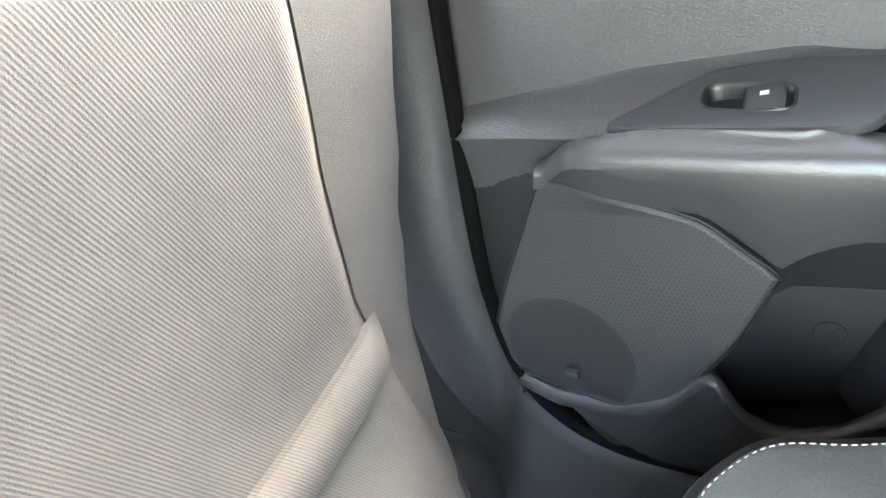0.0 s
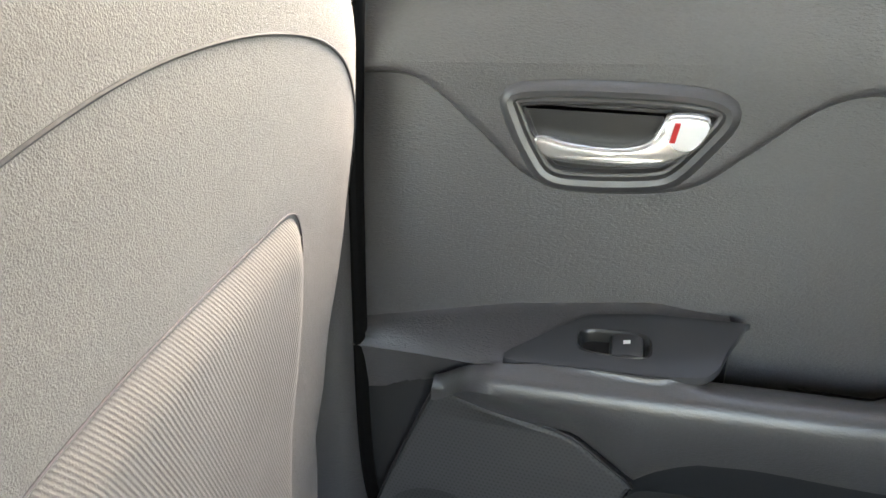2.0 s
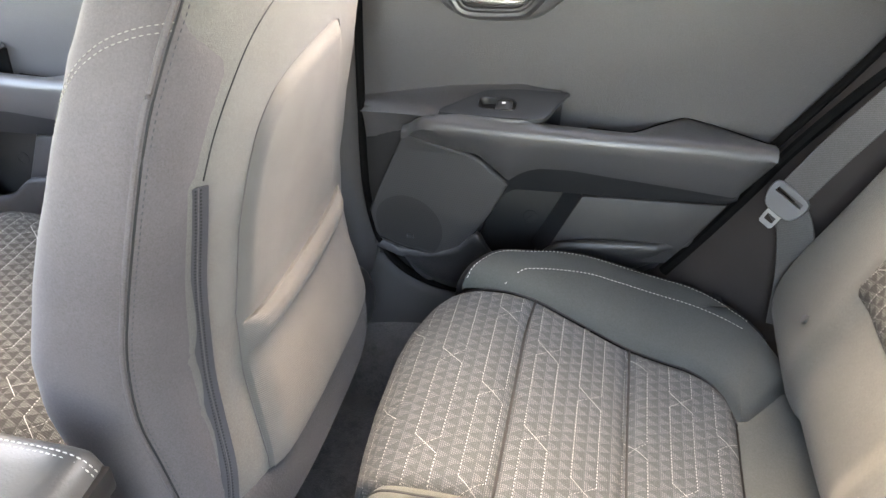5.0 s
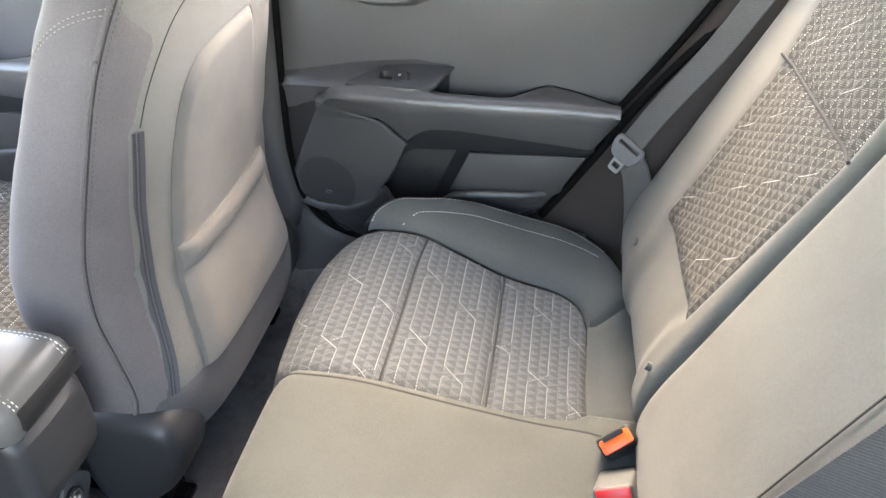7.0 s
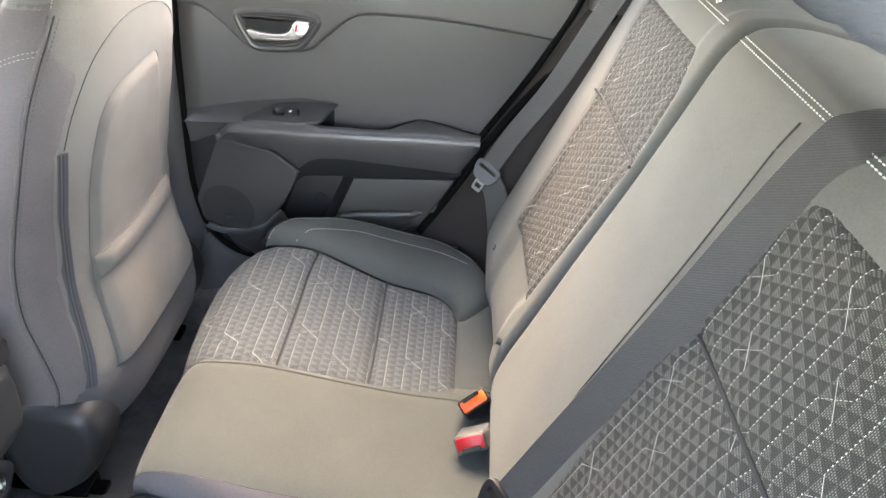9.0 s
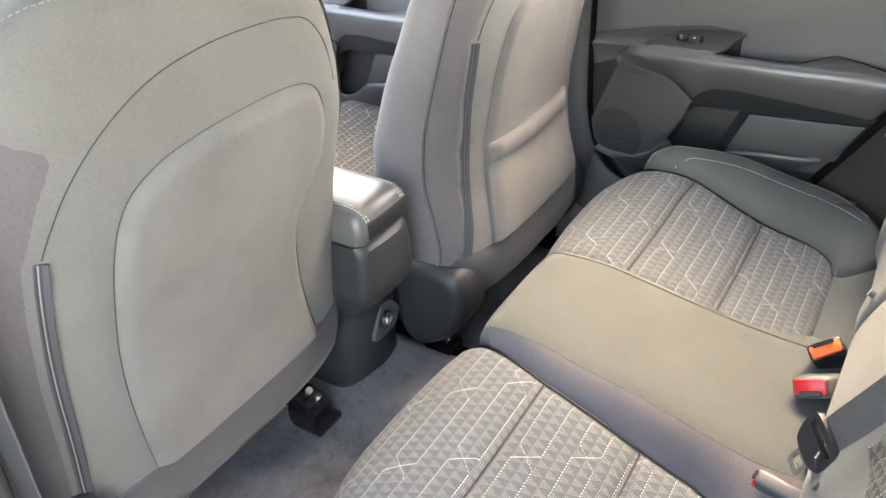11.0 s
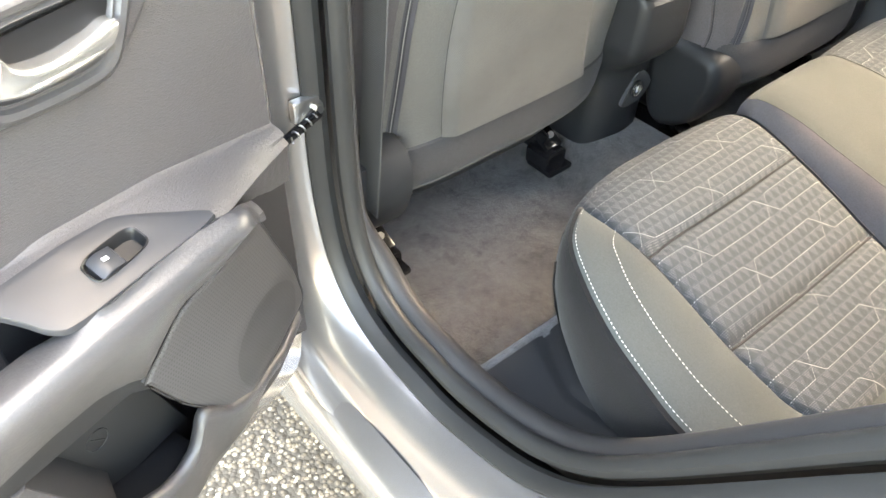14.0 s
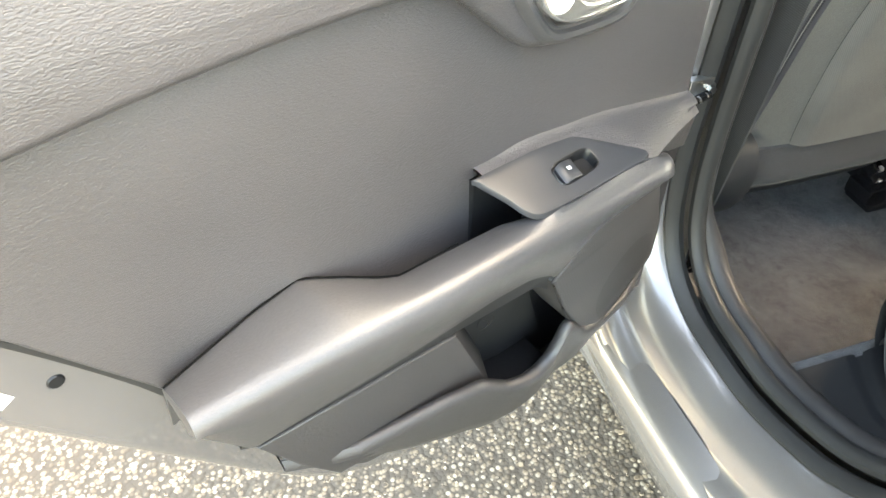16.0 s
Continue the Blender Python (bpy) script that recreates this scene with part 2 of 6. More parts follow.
# base colour lowered to hold the footwell shade on the lower door
TRIM_MID = plastic("shaded_lower_trim", (0.022, 0.021, 0.022), 0.5, 800.0, 0.25, gloss=0.2)
TRIM_DARK = plastic("dark_trim", (0.019, 0.0195, 0.0215), 0.48, 900.0, 0.2)
SWITCH_PLATE = plastic("switch_plate", (0.036, 0.037, 0.041), 0.36, 1600.0, 0.1)
INSERT = hide("door_insert", (0.026, 0.0245, 0.026), 0.5)
# darker than the insert: shade inside the pocket is put into this colour
POCKET = plastic("shaded_pocket", (0.016, 0.016, 0.0165), 0.55, 700.0, 0.2)
THREAD_GREY = plastic("grey_thread", (0.22, 0.21, 0.19), 0.8, 900.0, 0.1)
# footwell shade also darkens this cover's base colour
GRILLE = grille_cloth("speaker_cover", (0.032, 0.031, 0.0325))
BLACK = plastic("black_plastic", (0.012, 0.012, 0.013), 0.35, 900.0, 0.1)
GLOSS = plastic("gloss_black", (0.008, 0.008, 0.009), 0.16, 300.0, 0.08)
RUBBER = plastic("door_seal_rubber", (0.026, 0.026, 0.026), 0.5, 500.0, 0.2)
# near-black without gloss: shade of the door gap put into the colour
SEAL = plastic("gap_shade_black", (0.004, 0.004, 0.004), 0.9, 500.0, 0.2, gloss=0.08)
CHROME = plastic("satin_silver", (0.72, 0.71, 0.69), 0.24, 900.0, 0.02, 0.9, 0.03)
STEEL = plastic("bare_steel", (0.45, 0.45, 0.45), 0.3, 300.0, 0.1, 1.0)
PAINT = car_paint("grey_paint", (0.235, 0.222, 0.219))
CARPET = carpet("floor_carpet", (0.087, 0.082, 0.083))
SILL = plastic("sill_plate", (0.035, 0.033, 0.034), 0.5, 600.0, 0.25)
CARPET_GREY = carpet("kick_carpet", (0.10, 0.098, 0.10))
GROUND = aggregate("worn_asphalt")
RED = plastic("red_button", (0.55, 0.012, 0.015), 0.35, 900.0, 0.02)
ORANGE = plastic("orange_button", (0.7, 0.1, 0.025), 0.3, 900.0, 0.02)
PALE_SHELL = plastic("pale_grey_buckle", (0.075, 0.078, 0.076), 0.42, 900.0, 0.1)
GREY_SHELL = plastic("grey_buckle", (0.06, 0.062, 0.066), 0.45, 900.0, 0.1)
THREAD = plastic("pale_thread", (0.55, 0.54, 0.5), 0.7, 900.0, 0.1)
DARK_THREAD = plastic("dark_thread", (0.02, 0.02, 0.022), 0.8, 900.0, 0.1)
ZIP = plastic("zip_tape", (0.045, 0.043, 0.05), 0.7, 1500.0, 0.5)
# one webbing in two tones: lit here, darkened below for belts in shade
BELT = webbing("belt_webbing", (0.056, 0.054, 0.053))
SHADED_BELT = webbing("shaded_belt_webbing", (0.033, 0.032, 0.032))
TONGUE = plastic("tongue_grey", (0.11, 0.112, 0.115), 0.42, 900.0, 0.1)
CREAM = plastic("conduit_cream", (0.42, 0.40, 0.35), 0.55, 900.0, 0.1)
HEADREST = cloth("headrest_cloth", (0.03, 0.028, 0.026), thread=900.0)
BAND = cloth("band_cloth", (0.052, 0.050, 0.052), thread=500.0, depth=0.7)
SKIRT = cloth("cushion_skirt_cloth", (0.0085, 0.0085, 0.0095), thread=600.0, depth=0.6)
HEADLINER = cloth("headliner", (0.55, 0.54, 0.5), depth=0.2)
GLASS = glass("window_glass")
WHITE = plastic("white_mark", (0.8, 0.8, 0.8), 0.4, 900.0, 0.02)
LEATHER = plastic("stitched_leather", (0.07, 0.068, 0.066), 0.36, 420.0, 0.4)
VAN = plastic("van_white", (0.8, 0.82, 0.84), 0.3, 50.0, 0.02)
VAN_BLUE = plastic("van_blue", (0.008, 0.09, 0.12), 0.3, 50.0, 0.02)


# ---------------------------------------------------------------- building helpers
def lerp(a, b, t):
    return a + (b - a) * t


def sstep(a, b, x):
    t = max(0.0, min(1.0, (x - a) / (b - a)))
    return t * t * (3 - 2 * t)


def table(rows, x):
    """Straight lines between the rows (x, value)."""
    if x <= rows[0][0]:
        return rows[0][1]
    for (x0, v0), (x1, v1) in zip(rows, rows[1:]):
        if x <= x1:
            return v0 + (v1 - v0) * (x - x0) / (x1 - x0)
    return rows[-1][1]


def curve(points, n=8, closed=False):
    """A smooth line through the points (Catmull-Rom)."""
    pts = [Vector(p) for p in points]
    k = len(pts)
    out = []
    for i in range(k if closed else k - 1):
        if closed:
            a, b, c, d = (pts[(i + j - 1) % k] for j in range(4))
        else:
            b, c = pts[i], pts[i + 1]
            a = pts[i - 1] if i else b * 2 - c
            d = pts[i + 2] if i + 2 < k else c * 2 - b
        for j in range(n):
            t = j / n
            out.append(0.5 * (2 * b + (c - a) * t + (2 * a - 5 * b + 4 * c - d) * t * t + (3 * b - a - 3 * c + d) * t ** 3))
    if not closed:
        out.append(pts[-1])
    return out


def skin(rows, closed=False, cap0=False, cap1=False):
    """A surface over rows of equally many points. closed: the rows are rings."""
    verts = [tuple(p) for row in rows for p in row]
    k = len(rows[0])
    faces = []
    for i in range(len(rows) - 1):
        for j in range(k if closed else k - 1):
            a, b = i * k + j, i * k + (j + 1) % k
            faces.append((a, b, b + k, a + k))
    if cap0:
        faces.append(tuple(range(k))[::-1])
    if cap1:
        faces.append(tuple(range((len(rows) - 1) * k, len(rows) * k)))
    return verts, faces


def tube(points, r=0.002, n=6, caps=True, flat=1.0):
    pts = [Vector(p) for p in points]
    rows = []
    for i, p in enumerate(pts):
        d = (pts[min(i + 1, len(pts) - 1)] - pts[max(i - 1, 0)]).normalized()
        up = Vector((0, 0, 1)) if abs(d.z) < 0.9 else Vector((1, 0, 0))
        a = d.cross(up).normalized()
        b = a.cross(d)
        rad = r[i] if isinstance(r, (list, tuple)) else r
        rows.append([p + rad * (math.cos(t) * a + flat * math.sin(t) * b) for t in (2 * math.pi * j / n for j in range(n))])
    return skin(rows, True, caps, caps)


def strap(points, across, width, thick=0.0012):
    """A belt along the points, lying flat, with its width along the given ways."""
    pts = [Vector(p) for p in points]
    rows = []
    for i, p in enumerate(pts):
        d = (pts[min(i + 1, len(pts) - 1)] - pts[max(i - 1, 0)]).normalized()
        a = Vector(across[i] if isinstance(across, list) else across)
        a = (a - a.dot(d) * d).normalized() * width / 2
        up = d.cross(a).normalized() * thick
        rows.append([p - a - up * 0.3, p - a * 0.94 + up, p + a * 0.94 + up, p + a - up * 0.3, p + a * 0.94 - up, p - a * 0.94 - up])
    return skin(rows, True, True, True)


def dashes(points, length=0.0045, gap=0.0028, r=0.0009):
    """Stitches along a line."""
    pts = [Vector(p) for p in points]
    verts, faces = [], []
    seg, pos = 0, 0.0
    cum = [0.0]
    for a, b in zip(pts, pts[1:]):
        cum.append(cum[-1] + (b - a).length)

    def at(s):
        i = max(0, min(len(pts) - 2, next((k for k in range(1, len(cum)) if cum[k] >= s), len(cum) - 1) - 1))
        w = cum[i + 1] - cum[i]
        return pts[i].lerp(pts[i + 1], (s - cum[i]) / w if w else 0)

    while pos + length < cum[-1]:
        a, b = at(pos), at(pos + length)
        v, f = tube([a, a.lerp(b, 0.25), a.lerp(b, 0.75), b], [r * 0.5, r, r, r * 0.5], 5)
        k = len(verts)
        verts += v
        faces += [tuple(k + i for i in g) for g in f]
        pos += length + gap
    return verts, faces


def join(*pieces):
    verts, faces = [], []
    for v, f in pieces:
        k = len(verts)
        verts += v
        faces += [tuple(k + i for i in g) for g in f]
    return verts, faces


def rbox(c, s, r=0.004, seg=2, turn=None):
    """A box with rounded edges."""
    bm = bmesh.new()
    bmesh.ops.create_cube(bm, size=1.0, matrix=Matrix.Diagonal((*s, 1)))
    if r:
        bmesh.ops.bevel(bm, geom=bm.edges[:], offset=min(r, min(s) * 0.48), segments=seg, profile=0.5, affect="EDGES")
    m = Matrix.Translation(c) @ (turn.to_4x4() if turn else Matrix())
    bm.transform(m)
    bm.verts.index_update()
    out = [tuple(v.co) for v in bm.verts], [tuple(v.index for v in f.verts) for f in bm.faces]
    bm.free()
    return out


def inset(poly, d):
    """A polygon of (x, z) moved inwards by d; the polygon runs anticlockwise."""
    out = []
    k = len(poly)
    for i in range(k):
        a, b, c = poly[i - 1], poly[i], poly[(i + 1) % k]
        e1 = Vector((b[0] - a[0], b[1] - a[1]))
        e2 = Vector((c[0] - b[0], c[1] - b[1]))
        n1, n2 = Vector((-e1.y, e1.x)), Vector((-e2.y, e2.x))
        if n1.length < 1e-9 or n2.length < 1e-9:
            nn = n1 + n2
        else:
            nn = n1.normalized() + n2.normalized()
        if nn.length < 1e-6:
            nn = n1
        nn.normalize()
        out.append((b[0] + nn.x * d, b[1] + nn.y * d))
    return out


def area(poly):
    return 0.5 * sum(a[0] * b[1] - b[0] * a[1] for a, b in zip(poly, poly[1:] + poly[:1]))


def slab(poly, face, back, r=0.004, steps=3, smooth_n=0):
    """A panel with the outline poly in (x, z), its face at y = face (a number, or a function of x and z), its back at y = back,
    and a rounded edge. The face looks towards -y."""
    if smooth_n:
        poly = [(p.x, p.y) for p in curve([(x, z, 0) for x, z in poly], smooth_n, True)]
    poly = list(poly)
    if area(poly) < 0:
        poly.reverse()
    f = face if callable(face) else (lambda x, z: face)
    rows = [[(x, back, z) for x, z in poly]]
    for i in range(steps + 1):
        t = i / steps * math.pi / 2
        ring = inset(poly, r * (1 - math.cos(t)))
        rows.append([(x, f(x, z) + r * (1 - math.sin(t)), z) for x, z in ring])
    verts, faces = skin(rows, True)
    k = len(poly)
    base = (len(rows) - 1) * k
    from mathutils.geometry import tessellate_polygon
    for tri in tessellate_polygon([[Vector((x, z, 0)) for x, _, z in rows[-1]]]):
        faces.append(tuple(base + i for i in tri))
    return verts, faces


def mirrored(piece, side):
    if side > 0:
        return piece
    v, f = piece
    return [(x, -y, z) for x, y, z in v], [tuple(reversed(g)) for g in f]


def part(name, piece, material, parent, label="", uv=None, sharp=38):
    """Links a mesh as one object under a thing or a part."""
    verts, faces = piece
    me = bpy.data.meshes.new(name)
    me.from_pydata(verts, [], faces)
    bm = bmesh.new()
    bm.from_mesh(me)
    bmesh.ops.recalc_face_normals(bm, faces=bm.faces[:])
    bm.to_mesh(me)
    bm.free()
    me.materials.append(material)
    me.shade_smooth()
    me.set_sharp_from_angle(angle=radians(sharp))
    if uv:
        layer = me.uv_layers.new(name="UVMap")
        for loop in me.loops:
            layer.data[loop.index].uv = uv(*me.vertices[loop.vertex_index].co)
    ob = new(name, me)
    if parent is not None:
        ob.parent = parent
        if parent.name in BASE:
            ob.location = -BASE[parent.name]
    if label:
        ob["label"] = label
    return ob


def seam(points, r=0.0011):
    """A thin dark seam lying in a fold."""
    return tube(points, r, 5)


BASE = {}


def thing(name, base, label, category, group="", kind="", m=None):
    """An Empty at the base of a thing; its parts are given in the car's own coordinates."""
    ob = new(name)
    ob.empty_display_size = 0.05
    BASE[ob.name] = Vector(base)
    ob.matrix_world = (m or Matrix()) @ Matrix.Translation(base)
    return tagged(ob, label, category, group, kind)


# ---------------------------------------------------------------- ground
def build_ground():
    n = 40
    rows = [[(-400 + 800 * i / n, -400 + 800 * j / n, 0.0) for j in range(n + 1)] for i in range(n + 1)]
    ob = part("ground", skin(rows), GROUND, None)
    tagged(ob, "worn pebbly asphalt of a parking place", "ground", kind="structure")
    rng = random.Random(5)
    verts, faces = [], []
    for _ in range(9000):
        x, y = rng.uniform(-1.1, 0.9), rng.uniform(-2.4, -0.62)
        r = rng.uniform(0.002, 0.0042) + 0.003 * rng.random() ** 3
        k = len(verts)
        turn = rng.uniform(0, 6.28)
        ring = [(x + r * rng.uniform(0.7, 1.2) * math.cos(turn + a), y + r * rng.uniform(0.7, 1.2) * math.sin(turn + a)) for a in (0, 1.05, 2.1, 3.14, 4.19, 5.24)]
        verts += [(px, py, -0.001) for px, py in ring]
        verts += [(lerp(x, px, 0.62), lerp(y, py, 0.62), r * rng.uniform(0.1, 0.35)) for px, py in ring]
        faces += [(k + j, k + (j + 1) % 6, k + 6 + (j + 1) % 6, k + 6 + j) for j in range(6)]
        faces.append(tuple(k + 6 + j for j in range(6)))
    n_ = Nodes("pebble_stone")
    g = n_.tree.nodes.new("ShaderNodeNewGeometry")
    n_.colour(n_.ramp(g.outputs["Random Per Island"], [(0.0, (0.095, 0.070, 0.05)), (0.4, (0.22, 0.158, 0.105)), (0.75, (0.35, 0.26, 0.175)), (1.0, (0.56, 0.46, 0.35))]))
    n_.set(Roughness=0.8)
    peb = part("pebble", (verts, faces), n_.mat, None)
    tagged(peb, "loose light pebbles bedded in the asphalt", "pebbles", kind="stuff")


build_ground()


# ---------------------------------------------------------------- rear doors
CREASE = [(-0.252, 0.892), (-0.2, 0.891), (-0.155, 0.857), (-0.115, 0.822), (-0.07, 0.813), (-0.004, 0.82), (0.035, 0.848), (0.08, 0.884), (0.13, 0.892), (0.25, 0.888), (0.4, 0.872), (0.49, 0.858)]
REAR_EDGE = [(0.207, 0.462), (0.25, 0.525), (0.295, 0.6), (0.332, 0.668), (0.396, 0.76), (0.477, 0.858), (0.53, 0.92), (0.56, 0.985)]
BOTTOM = [(-0.252, 0.40), (-0.235, 0.352), (-0.19, 0.33), (-0.10, 0.334), (0.034, 0.357), (0.13, 0.405), (0.207, 0.462)]
FACE_BOTTOM = [(-0.18, 0.652), (-0.066, 0.638), (-0.02, 0.602), (-0.006, 0.616), (0.008, 0.625), (0.024, 0.630), (0.063, 0.632), (0.095, 0.630), (0.154, 0.625), (0.22, 0.618), (0.29, 0.61), (0.332, 0.668)]


def rear_door(name, side, m, label, glass_label):
    """A rear door seen from inside: trim, armrest, switch, handle, speaker, pocket, steel frame and window."""
    d = thing(name, (0.05, side * 0.72, 0.3), label, "car door", kind="structure", m=m)

    def p(nm, piece, mat, parent=None, lab="", **kw):
        return part(nm, mirrored(piece, side), mat, parent or d, lab, **kw)

    belt = lambda x: 0.955 + (x + 0.235) * 0.045
    # steel shell behind the trim, with its outer skin
    outer = [(-0.285, 0.36), (-0.25, 0.29), (-0.1, 0.285), (0.07, 0.298), (0.175, 0.348), (0.244, 0.415), (0.350, 0.562), (0.455, 0.711), (0.55, 0.844), (0.605, 0.99), (-0.285, 0.96)]
    p("door_shell", slab([(q.x, q.y) for q in curve([(x, z, 0) for x, z in outer[:-1]], 5)] + [outer[-1]], 0.705, 0.83, 0.012), PAINT, lab="grey painted steel door shell")
    # window frame and glass
    ring = [(-0.27, 0.96), (-0.235, 1.18), (-0.2, 1.3), (0.1, 1.33), (0.36, 1.27), (0.52, 1.15), (0.59, 0.99)]
    pts = [(x, 0.735 - 0.33 * (z - 0.96), z) for x, z in ((q.x, q.y) for q in curve([(x, z, 0) for x, z in ring], 6))]
    p("window_frame", tube(pts, 0.02, 8), BLACK, lab="black window frame")
    row0 = [(lerp(-0.26, 0.585, i / 12), 0.735, 0.95) for i in range(13)]
    row1 = []
    for i in range(13):
        x = lerp(-0.21, 0.42, i / 12)
        z = table([(-0.27, 1.27), (-0.1, 1.31), (0.1, 1.325), (0.36, 1.27), (0.52, 1.15)], x)
        row1.append((x, 0.735 - 0.33 * (z - 0.96), z))
    g = p("window_glass", skin([row0, row1]), GLASS, lab=glass_label)
    g.visible_shadow = False
    p("belt_seal", tube([(x, 0.705, belt(x) + 0.006) for x in (-0.25, -0.1, 0.1, 0.3, 0.5, 0.575)], 0.0045, 8), RUBBER)

    # upper trim: a proud band above the crease, a recessed field below it
    crease = [(q.x, q.y) for q in curve([(x, z, 0) for x, z in CREASE], 6)]
    top = [(0.565, belt(0.565)), (0.3, belt(0.3)), (0.0, belt(0.0)), (-0.252, belt(-0.252))]
    poly = crease + [(0.53, 0.918)] + top
    p("belt_panel", slab(poly, lambda x, z: 0.672 + 0.017 * sstep(0.90, 0.96, z), 0.70, 0.009, 5), TRIM, lab="grained soft upper door trim")
    mid = [(-0.254, 0.60), (0.25, 0.60), (0.30, 0.615), (0.332, 0.668), (0.396, 0.76), (0.477, 0.855), (0.50, 0.905), (-0.254, 0.905)]
    p("door_panel", slab(mid, lambda x, z: 0.688 - 0.008 * sstep(0.86, 0.70, z), 0.705, 0.003), TRIM, lab="dark grained middle door panel")
    low = [(q.x, q.y) for q in curve([(x, z, 0) for x, z in BOTTOM], 6)] + [(0.25, 0.522), (0.292, 0.595), (0.30, 0.605), (-0.254, 0.605)]
    p("lower_panel", slab(low, lambda x, z: 0.697, 0.706, 0.004, 2), TRIM_MID, lab="lower door panel darkened for footwell shade")

    edge_line = curve([(x + 0.004, 0.6995, z - 0.003) for x, z in REAR_EDGE], 6)
    p("trim_edge", tube(edge_line, 0.0075, 8), RUBBER, lab="dark edge of the trim")
    p("access_hole", slab([(0.383 + 0.006 * math.cos(t), 0.690 + 0.006 * math.sin(t)) for t in (2 * math.pi * i / 16 for i in range(16))], 0.7035, 0.707, 0.001, 1), BLACK, lab="dark access hole in the steel")
    p("paper_label", slab([(0.408, 0.694), (0.436, 0.738), (0.446, 0.732), (0.418, 0.688)], 0.7042, 0.707, 0.0004, 1), WHITE, lab="white paper label on the steel")
    # front cheek below the shelf
    cheek = [(-0.253, 0.40), (-0.19, 0.445), (-0.10, 0.46), (-0.02, 0.59), (-0.02, 0.69), (-0.12, 0.70), (-0.253, 0.675)]
    p("front_cheek", slab(cheek, lambda x, z: 0.673 - 0.03 * sstep(-0.25, -0.13, x), 0.69, 0.006), TRIM_MID)

    # shelf that carries the window switch
    rows = []
    for i in range(25):
        x = lerp(-0.254, 0.04, i / 24)
        zr = table([(-0.254, 0.684), (-0.119, 0.711), (-0.016, 0.722), (0.055, 0.722)], x)
        yi = table([(-0.254, 0.664), (-0.19, 0.645), (-0.126, 0.623), (-0.02, 0.62), (0.03, 0.628), (0.055, 0.63)], x)
        zi = table([(-0.254, 0.675), (-0.126, 0.695), (0.03, 0.7), (0.055, 0.7)], x)
        slant = 0.045 * sstep(-0.03, 0.04, x)
        fl = 0.013 * (1 - sstep(-0.02, 0.05, x)) + 0.002
        deep = lerp(0.055, 0.004, sstep(-0.02, 0.035, x))
        under = 1 - sstep(-0.02, 0.035, x)
        well = 0.016 * sstep(-0.085, -0.06, x) * (1 - sstep(-0.03, -0.006, x))
        rad = fl * 1.25
        row = [(x, 0.6905 - rad * (1 - math.cos(k)), zr + rad * (1 - math.sin(k))) for k in (0.0, 0.35, 0.7, 1.05, 1.4)]
        row += [(x, 0.672, zr - 0.0005), (x, lerp(0.672, yi, 0.5), lerp(zr, zi, 0.5) - well),
               (x - slant * 0.5, yi + 0.006, zi + 0.001), (x - slant, yi, zi - 0.004), (x - slant, yi + 0.002, zi - min(0.007, deep * 0.6)), (x - slant * 0.4, 0.67, lerp(zr - 0.005, zi - deep * 0.9, under)), (x, 0.692, lerp(zr + fl - 0.006, zi - deep, under))]
        rows.append(row)
    p("shelf", skin(rows, True, True, True), TRIM, lab="sloping armrest shelf")

    def on_shelf(x, w, lift):
        zr = table([(-0.254, 0.684), (-0.119, 0.711), (-0.016, 0.722), (0.055, 0.722)], x)
        zi = table([(-0.254, 0.675), (-0.126, 0.695), (0.03, 0.7), (0.055, 0.7)], x)
        yi = table([(-0.254, 0.664), (-0.19, 0.645), (-0.126, 0.623), (0.055, 0.619)], x)
        return (x, lerp(0.672, yi, w), lerp(zr, zi, w) + lift)

    outline = [(-0.122, 0.93), (-0.1, 0.5), (-0.068, 0.10), (-0.05, 0.04), (0.0, 0.03), (0.049, 0.03), (0.05, 0.08), (0.037, 0.5), (0.027, 0.86), (0.008, 0.985), (-0.06, 0.985)]
    loop = [(q.x, q.y) for q in curve([(x, w, 0) for x, w in outline], 4, True)]
    cx, cw = -0.043, 0.54

    def cell(ang, k):
        c, s_ = math.cos(ang), math.sin(ang)
        r = 1 / (abs(c) ** 4 + abs(s_) ** 4) ** 0.25
        return cx + 0.0255 * k * r * c, cw + 0.20 * k * r * s_ + 0.04 * r * c

    rows = [[on_shelf(x, min(0.99, max(0.02, w)), h) for x, w in loop] for h in (-0.003, 0.0012)]
    angs = [math.atan2((w - cw) / 0.20, (x - cx) / 0.0255) for x, w in loop]
    for k, h in ((0.015, 0.0024), (0.05, 0.0026), (0.3, 0.0026), (0.6, 0.0026), (0.9, 0.0026), (1.0, 0.0022)):
        rows.append([on_shelf(lerp(x, cell(a, 1.0)[0], k), lerp(w, cell(a, 1.0)[1], k), h) for (x, w), a in zip(loop, angs)])
    sw = p("switch_plate", skin(rows, True), SWITCH_PLATE, lab="smooth dark switch plate")
    ring = [2 * math.pi * i / 36 for i in range(36)]
    rows = [[on_shelf(*cell(a, k), h) for a in ring] for k, h in ((1.06, 0.0024), (1.03, 0.0034), (0.98, 0.0030), (0.93, 0.0), (0.88, -0.0065), (0.1, -0.0065))]
    p("switch_well", skin(rows, True, False, True), BLACK, sw, "black window switch well")
    # the rocker fills the rear part of its well, its front edge raised
    rows = []
    for x, h in ((-0.046, -0.006), (-0.0455, -0.001), (-0.044, 0.0018), (-0.038, 0.0032), (-0.032, 0.0042), (-0.026, 0.0036), (-0.0225, 0.0015), (-0.0215, -0.005)):
        tilt = 0.04 * (x - cx) / 0.0255
